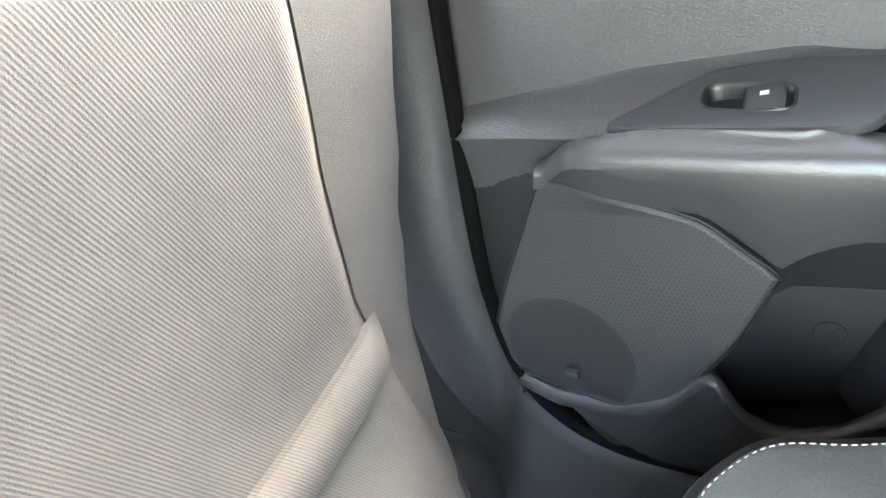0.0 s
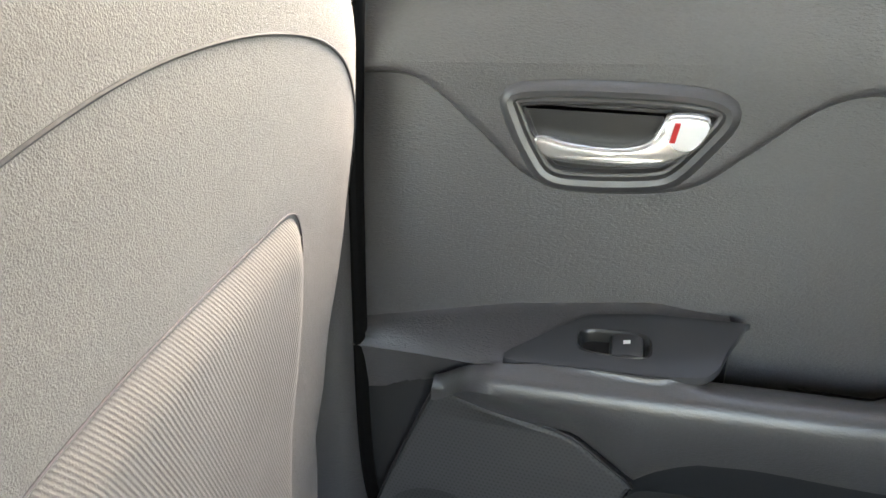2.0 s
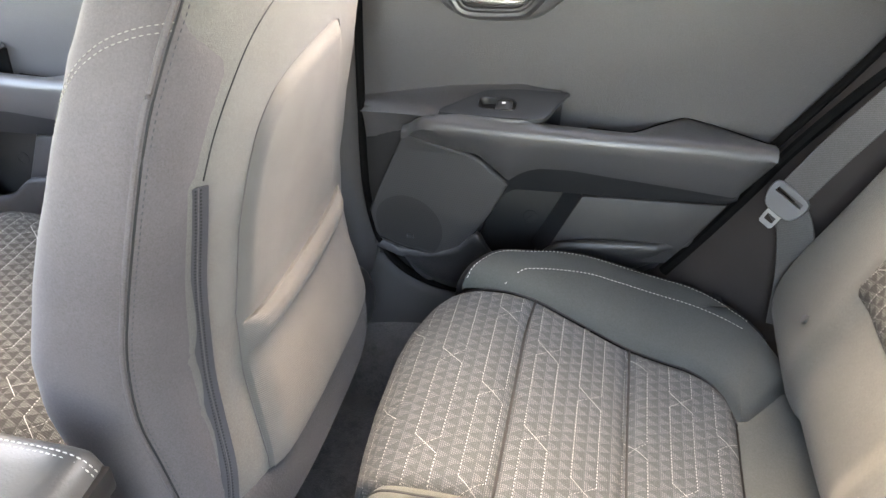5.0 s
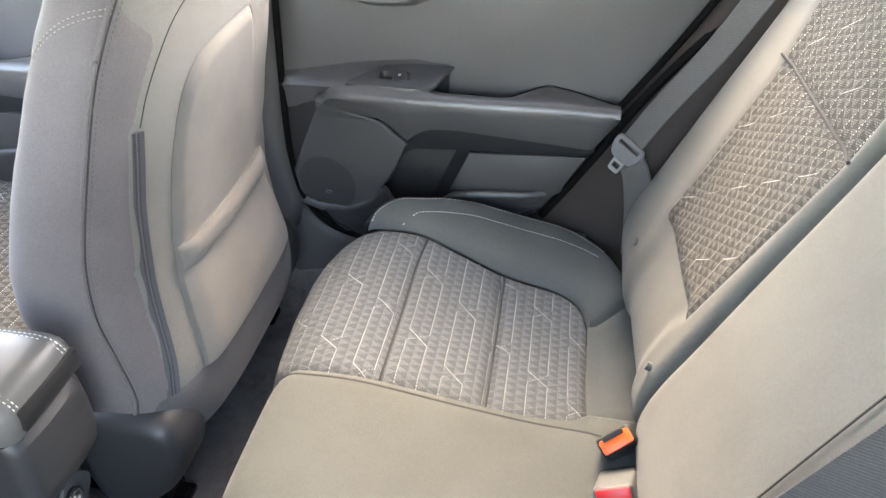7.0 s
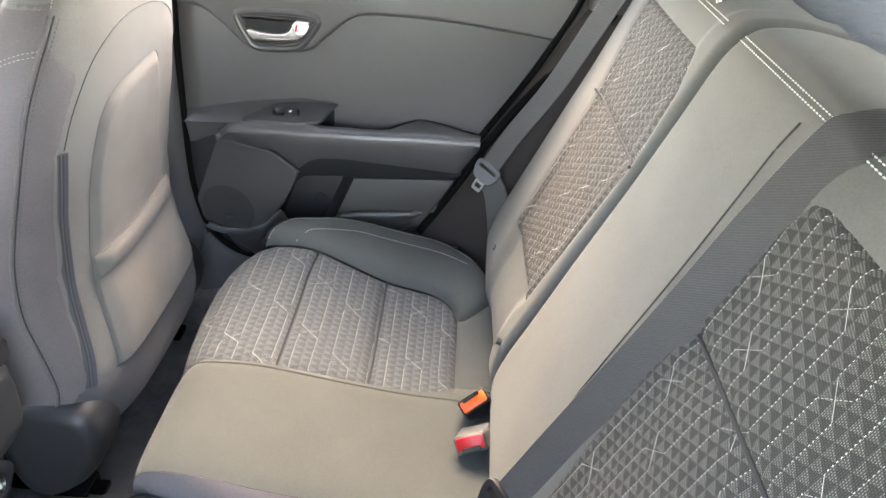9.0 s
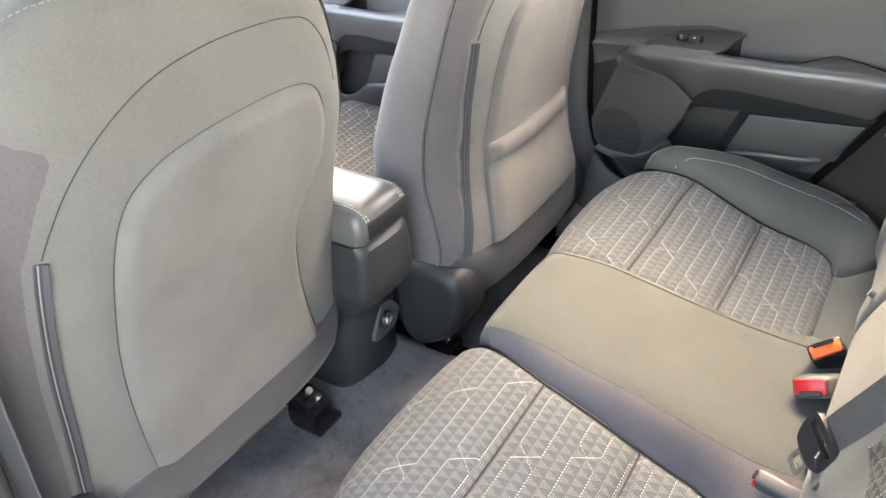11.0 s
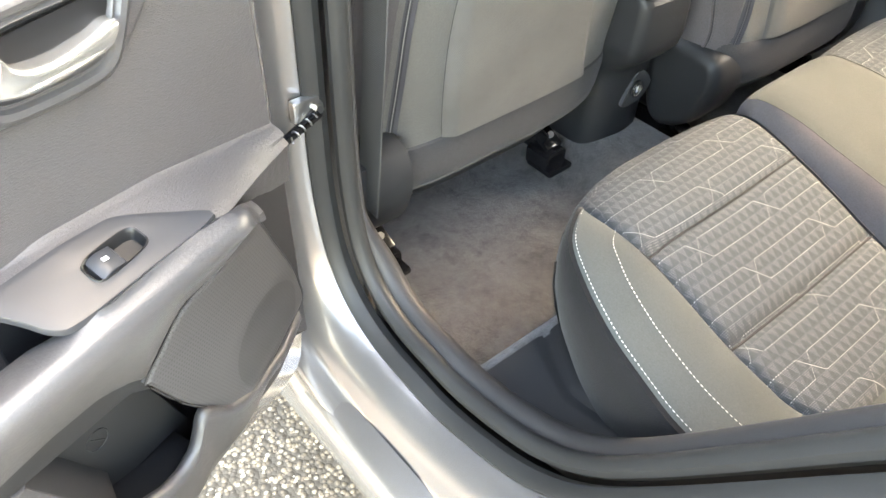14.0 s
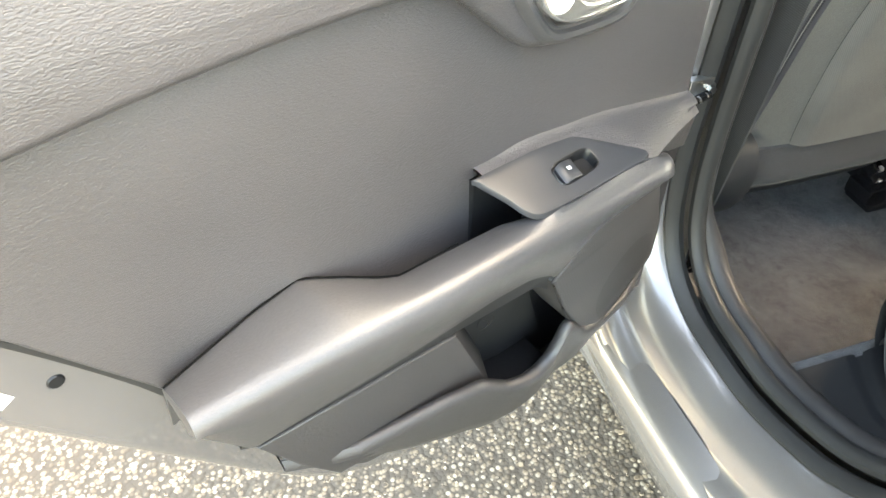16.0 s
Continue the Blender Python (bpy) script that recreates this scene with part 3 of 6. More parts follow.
        rows.append([on_shelf(x, cw + tilt + d, hh) for d, hh in ((-0.17, -0.006), (-0.165, h - 0.0008), (-0.14, h), (0.0, h - 0.0006), (0.14, h), (0.165, h - 0.0008), (0.17, -0.006))])
    p("switch_rocker", skin(rows, False), SWITCH_PLATE, sw, "dark window switch rocker")
    a = [on_shelf(x, w, h) for x, w, h in ((-0.0365, 0.515, 0.0042), (-0.0315, 0.520, 0.0050), (-0.0315, 0.58, 0.0050), (-0.0365, 0.575, 0.0042))]
    p("switch_mark", skin([a[:2], [a[3], a[2]]]), WHITE, sw, "white window symbol")

    # armrest
    xs = [lerp(-0.178, 0.328, i / 70) for i in range(71)]
    rows = []
    for x in xs:
        front = 1 - sstep(-0.178, -0.125, x)
        zr = 0.694 - 0.03 * front * front - 0.004 * sstep(0.2, 0.33, x)
        yr = 0.604 + 0.026 * front ** 1.4 + 0.012 * sstep(0.1, 0.33, x)
        zb = table([(-0.178, 0.66), (-0.125, 0.694), (-0.10, 0.699), (0.005, 0.7), (0.04, 0.687), (0.136, 0.681), (0.152, 0.683), (0.175, 0.690), (0.2, 0.696), (0.211, 0.698), (0.25, 0.692), (0.328, 0.676)], x)
        yb = table([(-0.178, 0.648), (-0.125, 0.626), (-0.01, 0.622), (0.012, 0.628), (0.04, 0.646), (0.14, 0.654), (0.175, 0.668), (0.2, 0.679), (0.211, 0.683), (0.25, 0.680), (0.328, 0.669)], x)
        zf = table(FACE_BOTTOM, x)
        r = 0.013
        flush = 1 - sstep(-0.03, 0.01, x)
        yf = lerp(yr + 0.016, 0.627 + 0.03 * sstep(-0.10, -0.25, x) + 0.001, flush)
        row = [(x, yb + 0.012, zb - 0.06), (x, yb + 0.004, zb - 0.006), (x, yb, zb - 0.001), (x, yb - 0.003, zb)]
        row += [(x, lerp(yb, yr + r, 0.5), lerp(zb, zr, 0.5) + 0.002), (x, yr + r, zr), (x, yr + r * 0.55, zr - r * 0.16), (x, yr + r * 0.2, zr - r * 0.5), (x, yr, zr - r * 1.1)]
        row += [(x, lerp(yr - 0.002, yf, 0.25), lerp(zr, zf, 0.45)), (x, lerp(yr, yf, 0.6), lerp(zr, zf, 0.78)), (x, lerp(yr, yf, 0.85), zf + 0.005), (x, yf, zf), (x, 0.668, zf + 0.002)]
        rows.append(row)
    arm = p("armrest", skin(rows, True, True, True), TRIM_SOFT, lab="soft padded armrest with a grip hollow", sharp=50)
    seam = [(x, table([(0.0, 0.648), (0.14, 0.654), (0.175, 0.668), (0.2, 0.679), (0.211, 0.683), (0.25, 0.680), (0.328, 0.669)], x) - 0.001, table([(0.0, 0.688), (0.04, 0.687), (0.136, 0.681), (0.152, 0.683), (0.175, 0.690), (0.2, 0.696), (0.211, 0.698), (0.25, 0.692), (0.328, 0.676)], x) + 0.0006) for x in xs if x > 0.08]
    p("edge_seam", tube(seam, 0.0009, 5), SEAL, arm)
    # black floor sheet: the grip hollow's shade is put into its colour
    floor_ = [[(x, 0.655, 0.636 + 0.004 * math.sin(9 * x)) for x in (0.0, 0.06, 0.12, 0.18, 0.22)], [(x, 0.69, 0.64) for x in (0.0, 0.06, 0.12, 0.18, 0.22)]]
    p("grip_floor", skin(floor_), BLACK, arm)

    # flat black plate on the panel stands in for shade inside the grip
    p("grip_shade", slab([(-0.06, 0.63), (0.044, 0.63), (0.044, 0.712), (-0.06, 0.712)], 0.6785, 0.684, 0.002, 1), BLACK, arm, "flat black plate for the grip hollow's shade")

    # speaker cover
    spk = [(-0.174, 0.653), (-0.14, 0.649), (-0.105, 0.644), (-0.068, 0.633), (-0.042, 0.613), (-0.021, 0.596), (-0.023, 0.586), (-0.044, 0.54), (-0.066, 0.504), (-0.088, 0.472), (-0.108, 0.455), (-0.14, 0.448), (-0.19, 0.449), (-0.232, 0.457), (-0.245, 0.468), (-0.243, 0.49), (-0.226, 0.54), (-0.205, 0.59), (-0.182, 0.643)]
    bulge = lambda x, z: 0.628 + 0.03 * sstep(-0.10, -0.25, x) + 0.008 * sstep(0.55, 0.47, z)
    p("speaker_cover", slab([(q.x, q.y) for q in curve([(x, z, 0) for x, z in spk], 3, True)], lambda x, z: bulge(x, z) - 0.001, 0.69, 0.005, 3), GRILLE, lab="perforated dark speaker cover")
    rim = curve([(x, bulge(x, z) + 0.001, z) for x, z in spk], 3, True)
    p("speaker_rim", tube(rim + rim[:1], 0.0013, 6, False), TRIM_MID)
    if side > 0:
        p("badge", slab([(-0.174, 0.477), (-0.163, 0.476), (-0.1635, 0.483), (-0.1735, 0.484)], 0.637, 0.64, 0.001, 1), SWITCH_PLATE, lab="small grey maker's badge")

    # pocket, insert and lower map tray
    ins = [(0.086, 0.583), (0.20, 0.588), (0.284, 0.592), (0.252, 0.535), (0.217, 0.485), (0.12, 0.475), (0.037, 0.47)]
    p("door_insert", slab(ins, 0.640, 0.70, 0.003), INSERT, lab="grained insert panel")
    strut = [[(lerp(0.088, 0.038, k), 0.6405, lerp(0.5835, 0.47, k)), (lerp(0.0855, 0.0355, k), 0.6425, lerp(0.5835, 0.47, k)), (lerp(0.067, 0.017, k), 0.679, lerp(0.5835, 0.47, k))] for k in (0, 0.5, 1)]
    p("pocket_wall", skin(strut), TRIM_DARK, lab="dark end wall of the pocket")
    ins = [(-0.028, 0.585), (0.066, 0.585), (0.018, 0.44), (-0.075, 0.44)]
    p("pocket_back", slab(ins, 0.680, 0.70, 0.002), POCKET)
    # dark underside between the armrest and the panels below it
    shroud = []
    for i in range(41):
        x = lerp(-0.03, 0.296, i / 40)
        z0, z1 = table(FACE_BOTTOM, x), table([(-0.03, 0.566), (-0.012, 0.580), (0.065, 0.5835), (0.284, 0.593), (0.296, 0.60)], x)
        yr = 0.604 + 0.012 * sstep(0.1, 0.33, x) + 0.016
        yf = lerp(yr, 0.629, 1 - sstep(-0.03, 0.01, x))
        shroud.append([(x, yf + 0.001, z0 + 0.003), (x, yf + 0.004, z0 - 0.003), (x, lerp(yf, 0.643, 0.55), lerp(z0, z1, 0.5)), (x, 0.6395, z1 + 0.008), (x, 0.642, z1 + 0.001), (x, 0.675, z1 - 0.001)])
    p("pocket_shroud", skin(shroud), TRIM_DARK, lab="smooth dark underside of the armrest", sharp=60)
    p("pocket_logo", join(tube([(0.012 + 0.011 * math.cos(t), 0.6795, 0.515 + 0.011 * math.sin(t)) for t in (2 * math.pi * i / 20 for i in range(21))], 0.0006, 5), tube([(0.006, 0.6798, 0.509), (0.018, 0.6798, 0.521)], 0.0006, 5)), POCKET, lab="embossed ring mark")
    xs = [lerp(-0.238, 0.262, i / 80) for i in range(81)]
    rows = []
    for x in xs:
        zt = table([(-0.238, 0.452), (-0.22, 0.447), (-0.19, 0.444), (-0.14, 0.452), (-0.106, 0.465), (-0.09, 0.475), (-0.075, 0.495), (-0.06, 0.508), (-0.05, 0.49), (-0.04, 0.474), (-0.02, 0.466), (0.0, 0.468), (0.025, 0.478), (0.045, 0.496), (0.06, 0.508), (0.1, 0.515), (0.218, 0.520), (0.262, 0.53)], x)
        yt = table([(-0.238, 0.668), (-0.19, 0.652), (-0.14, 0.641), (-0.106, 0.634), (-0.075, 0.630), (-0.05, 0.626), (0.0, 0.622), (0.08, 0.624), (0.2, 0.634), (0.262, 0.655)], x)
        zb = table(BOTTOM, x)
        zb = max(table([(-0.238, 0.47), (-0.21, 0.435), (-0.168, 0.385), (-0.129, 0.36), (-0.05, 0.345), (0.0, 0.345), (0.05, 0.36), (0.2, 0.33)], x), zb) if x < 0.2 else table([(0.2, 0.452), (0.207, 0.458), (0.25, 0.518), (0.262, 0.528)], x)
        low = max(zb + 0.01, lerp(zt, zb, 0.8))
        rows.append([(x, yt + 0.022, max(zt - 0.07, min(zb + 0.006, zt - 0.007))), (x, yt + 0.012, zt - 0.006), (x, yt + 0.008, zt), (x, yt + 0.002, zt + 0.0005), (x, yt - 0.002, zt - 0.004), (x, yt - 0.002, zt - 0.012),
                     (x, yt + 0.004, lerp(zt, low, 0.4)), (x, yt + 0.012, lerp(zt, low, 0.75)), (x, yt + 0.024, low), (x, 0.698, lerp(low, zb, 0.7))])
    p("map_tray", skin(rows, True, True, True), SHADED_LOWER_SKIN, lab="moulded map pocket with a rounded lip", sharp=55)
    # black sheet carries the shade inside the tray
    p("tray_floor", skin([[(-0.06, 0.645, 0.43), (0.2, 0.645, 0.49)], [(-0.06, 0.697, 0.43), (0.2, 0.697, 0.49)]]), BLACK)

    # inner handle
    bez = [(-0.128, 0.884), (-0.09, 0.889), (-0.02, 0.889), (0.012, 0.884), (0.018, 0.872), (0.005, 0.852), (-0.012, 0.832), (-0.03, 0.825), (-0.075, 0.822), (-0.1, 0.825), (-0.113, 0.84), (-0.126, 0.866)]
    bez = [(q.x, q.y) for q in curve([(x, z, 0) for x, z in bez], 3, True)]
    if area(bez) < 0:
        bez.reverse()
    rings = [(0.007, 0.679), (0.004, 0.6735), (0.0, 0.6715), (-0.004, 0.6725), (-0.006, 0.6760), (-0.008, 0.6762), (-0.0095, 0.674), (-0.011, 0.676), (-0.013, 0.69)]
    rows = [[(x, y - 0.006, z) for x, z in inset(bez, -o)] for o, y in rings]
    hb = p("handle_bezel", skin(rows, True), TRIM_SOFT, lab="dark ringed handle surround")
    inner = inset(bez, 0.012)
    # recess shade behind the lever, painted as a black sheet
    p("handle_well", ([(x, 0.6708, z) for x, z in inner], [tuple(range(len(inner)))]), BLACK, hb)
    lever = [(-0.111, 0.856), (-0.103, 0.859), (-0.0885, 0.8555), (-0.060, 0.8535), (-0.041, 0.8555), (-0.031, 0.861), (-0.0265, 0.870), (-0.021, 0.877), (-0.0074, 0.878), (0.0035, 0.876), (0.0056, 0.871), (0.0035, 0.862), (-0.003, 0.853), (-0.013, 0.846), (-0.031, 0.841), (-0.060, 0.8395), (-0.096, 0.8405), (-0.107, 0.847)]
    reach = lambda x, z: 0.6585 - 0.004 * math.sin(math.pi * sstep(-0.115, 0.01, x)) + 0.45 * max(0.0, abs(z - 0.849) - 0.004) * (1 - sstep(-0.05, -0.03, x)) * 0.4
    hd = p("door_handle", slab(lever, reach, 0.672, 0.0045, 4, 3), CHROME, hb, "satin silver pull handle")
    block = [(-0.0235, 0.867), (-0.0195, 0.875), (0.003, 0.8735), (0.001, 0.862), (-0.006, 0.8545), (-0.017, 0.8555)]
    p("handle_pad", slab(block, lambda x, z: reach(x, z) - 0.0022, 0.662, 0.002, 3, 3), WHITE, hb, "pale grip pad")
    if side > 0:
        p("lock_mark", slab([(-0.0205, 0.8605), (-0.0170, 0.8605), (-0.0145, 0.8735), (-0.0180, 0.8735)], 0.6518, 0.656, 0.0004, 1), RED, hb, "red lock mark")
    return d


HINGE = Vector((-0.290, -0.792, 0.0))
OPEN = Matrix.Translation(HINGE + Vector((0, 0, 0.03))) @ Matrix.Rotation(radians(-70.5), 4, "Z") @ Matrix.Translation(-HINGE + Vector((0.0, -0.004, 0)))
rear_door("door_1", 1, None, "closed rear door with dark grained trim and silver handle", "clear side window")
rear_door("door_2", -1, OPEN, "wide open rear door with dark grained trim and silver handle", "clear side window")


def front_door():
    """The front passenger door's inside, far end of the view."""
    return rear_door("door_3", 1, Matrix.Translation((-0.88, 0.0, 0.0)), "closed front door with dark grained trim and silver handle", "clear side window")


front_door()


# ---------------------------------------------------------------- rear bench
PROFILE = [(0.02, 0.29), (-0.06, 0.335), (-0.092, 0.385), (-0.105, 0.44), (-0.097, 0.484), (-0.066, 0.509), (-0.02, 0.517), (0.037, 0.513), (0.10, 0.494), (0.17, 0.469), (0.24, 0.453), (0.30, 0.444), (0.36, 0.442), (0.43, 0.445)]
_prof = curve([(x, 0, z) for x, z in PROFILE], 8)
_cum = [0.0]
for _a, _b in zip(_prof, _prof[1:]):
    _cum.append(_cum[-1] + (_b - _a).length)


def along(s):
    """A point of the cushion's side profile, s metres from its lower front edge."""
    s = max(0.0, min(_cum[-1], s))
    for i in range(len(_cum) - 1):
        if s <= _cum[i + 1]:
            return _prof[i].lerp(_prof[i + 1], (s - _cum[i]) / (_cum[i + 1] - _cum[i]))
    return _prof[-1]


def s_of_x(x):
    """How far along the profile its top reaches x."""
    for i in range(len(_prof) - 1):
        if _prof[i].z > 0.43 and _prof[i].x <= x <= _prof[i + 1].x:
            return lerp(_cum[i], _cum[i + 1], (x - _prof[i].x) / (_prof[i + 1].x - _prof[i].x))
    return _cum[-1]


def front_swell(a):
    """How far the front edge lies behind its straight line: hollow at the middle, full before each seat."""
    return table([(0.0, 0.016), (0.09, 0.012), (0.13, 0.0), (0.20, -0.011), (0.26, -0.016), (0.34, -0.016), (0.40, -0.008), (0.455, 0.0)], a)


def cushion_point(s, y):
    q = along(s)
    a = abs(y)
    back = table([(0.0, 0.0), (0.38, 0.0), (0.42, 0.007), (0.455, 0.022), (0.50, 0.052), (0.54, 0.09), (0.575, 0.142), (0.6, 0.20), (0.612, 0.25)], a)
    x = q.x + back * (1 - sstep(-0.10, 0.12, q.x)) + front_swell(a) * (1 - sstep(-0.10, 0.02, q.x))
    up = 0.026 * sstep(0.43, 0.53, a) * sstep(-0.10, 0.03, q.x) * (1 - sstep(0.2, 0.34, q.x))
    drop = table([(0.0, 0.0), (0.56, 0.0), (0.585, 0.004), (0.602, 0.012), (0.614, 0.024)], a)
    hollow = -0.006 * (1 - sstep(0.0, 0.16, abs(a - 0.30))) * sstep(-0.05, 0.08, q.x)
    return x, y, max(0.285, q.z + up + hollow - drop)


def cushion_zone(s0, s1, y0, y1, ns, ny, tuck=(1, 1, 1, 1), depth=0.006, wide=0.012, ys=None, side_out=False):
    """A piece of the cushion, tucked down along its seams (front, rear, left, right)."""
    rows = []
    for i in range(ns + 1):
        s = lerp(s0, s1, i / ns)
        row = []
        for j in range(ny + 1):
            y = lerp(y0, y1, j / ny)
            e = 0.0
            for dist, on in ((s - s0, tuck[0]), (s1 - s, tuck[1]), (y - y0, tuck[2]), (y1 - y, tuck[3])):
                if on and dist < wide:
                    e = max(e, (1 - dist / wide) ** 2)
            x, yy, z = cushion_point(s, y)
            q0, q1 = along(s - 0.004), along(s + 0.004)
            n = Vector((-(q1.z - q0.z), 0, q1.x - q0.x)).normalized()
            row.append((x - n.x * depth * e, yy, z - n.z * depth * e))
        rows.append(row)
    return skin(rows)


def arc_uv(x, y, z):
    return ((x if z > 0.5 or x > 0 else x - (0.5 - z)), abs(y))


EDGE = curve([(-0.058, 0.455, 0.522), (-0.045, 0.480, 0.537), (-0.012, 0.529, 0.541), (0.04, 0.562, 0.535), (0.1, 0.584, 0.521), (0.15, 0.592, 0.506), (0.2, 0.597, 0.492), (0.25, 0.595, 0.483), (0.29, 0.582, 0.475), (0.33, 0.55, 0.468), (0.36, 0.50, 0.46), (0.375, 0.46, 0.455)], 8)


def bolster_edge(t, sgn):
    """The outer stitched edge of a bolster, front to rear."""
    i = t * (len(EDGE) - 1)
    k = min(int(i), len(EDGE) - 2)
    q = EDGE[k].lerp(EDGE[k + 1], i - k)
    if sgn > 0:
        q.y += 0.036 * (1 - sstep(-0.07, 0.03, q.x))
    return q


def outer_edge(x, sgn):
    """The insert's outer side, with its rounded rear corner."""
    wider = 0.036 * (1 - sstep(-0.08, 0.22, x)) if sgn > 0 else 0.0
    return wider + table([(-0.1, 0.455), (0.245, 0.455), (0.262, 0.451), (0.276, 0.443), (0.288, 0.43), (0.297, 0.413), (0.303, 0.392), (0.306, 0.372), (0.33, 0.40), (0.37, 0.45)], x)


def bolster_point(q, k, sgn):
    """Across the bolster at edge point q: k = 0 at the insert's seam, 1 at the outer edge."""
    y0 = outer_edge(q.x, sgn)
    zi = cushion_point(s_of_x(max(q.x, -0.09)), min(y0, 0.455))[2]
    wide = max(0.0, (q.y - y0) / 0.13)
    z = lerp(zi, q.z, k) + 0.015 * math.sin(math.pi * k ** 0.8) * min(1.0, wide) - 0.009 * max(0.0, 1 - k * wide / 0.12) ** 2 - 0.003 * max(0.0, 1 - (1 - k) * wide / 0.06) ** 2
    return (q.x, sgn * lerp(y0, q.y, k), z)


def inner_edge(x, sgn):
    """Half the middle panel's width at its foot, on each side."""
    if sgn > 0:
        return table([(-0.1, 0.138), (-0.07, 0.138), (0.0, 0.139), (0.04, 0.141), (0.17, 0.149), (0.24, 0.154), (0.28, 0.165), (0.305, 0.19), (0.33, 0.19)], x)
    return table([(-0.1, 0.094), (-0.07, 0.097), (-0.03, 0.110), (0.0, 0.121), (0.04, 0.132), (0.17, 0.139), (0.24, 0.148), (0.28, 0.165), (0.305, 0.19), (0.33, 0.19)], x)


def taper(piece):
    """Draws an insert's inner edge to the middle panel's foot."""
    v, f = piece
    out = []
    for x, y, z in v:
        u = (abs(y) - 0.147) / 0.308
        out.append((x, math.copysign(lerp(inner_edge(x, y), outer_edge(x, y), u), y), z))
    return out, f


MIDDLE_TOP = [(0.0, 0.30), (-0.062, 0.34), (-0.080, 0.40), (-0.087, 0.46), (-0.0865, 0.50), (-0.078, 0.519), (-0.060, 0.529), (-0.02, 0.532), (0.03, 0.528), (0.09, 0.515), (0.15, 0.501), (0.22, 0.487), (0.29, 0.479), (0.34, 0.477), (0.40, 0.478)]


def build_middle(b):
    line = curve([(x, 0, z) for x, z in MIDDLE_TOP], 6)
    rows = []
    for i, q in enumerate(line):
        d = line[min(i + 1, len(line) - 1)] - line[max(i - 1, 0)]
        n = Vector((-d.z, 0, d.x)).normalized()
        x = q.x if q.z > 0.51 or q.x > 0.05 else -0.087
        lo = table([(-0.087, 0.083), (-0.036, 0.086), (0.056, 0.094), (0.147, 0.091), (0.23, 0.097), (0.29, 0.107), (0.40, 0.105)], x)
        hi = table([(-0.087, 0.125), (-0.036, 0.122), (0.05, 0.124), (0.18, 0.131), (0.30, 0.135), (0.40, 0.12)], x)
        f0, f1 = inner_edge(x, -1) + 0.003, inner_edge(x, 1) + 0.002
        deep = table([(-0.087, 0.030), (0.05, 0.034), (0.18, 0.042), (0.30, 0.052), (0.40, 0.05)], x)

        def at(y, o):
            return q + n * o + Vector((0, y, 0))

        row = [at(-f0, -deep), at(-lerp(f0, lo, 0.35), -deep * 0.55), at(-lerp(f0, lo, 0.75), -deep * 0.16), at(-lo - 0.001, -0.001)]
        for k in range(21):
            u = lerp(-1, 1, k / 20)
            row.append(at(lerp(-lo, hi, k / 20) * 0.995, 0.004 * (1 - u ** 4) - 0.002 * abs(u) ** 16))
        row += [at(hi + 0.001, -0.001), at(lerp(hi, f1, 0.55), -0.005), at(lerp(hi, f1, 0.85), -deep * 0.4), at(f1, -deep)]
        rows.append(row)
    part("middle_panel", skin([r[4:25] for r in rows]), MIDDLE, b, "plain grey middle panel")
    for a, e, y in ((0, 5, 4), (24, 29, 24)):
        part("middle_flank", skin([r[a:e] for r in rows]), SIDE if a == 0 else MIDDLE, b, "dark flank of the middle panel" if a == 0 else "")
        part("middle_seam", tube([r[y] + Vector((0, 0, 0.0002)) for r in rows[::2]], 0.0007, 5), DARK_THREAD, b)


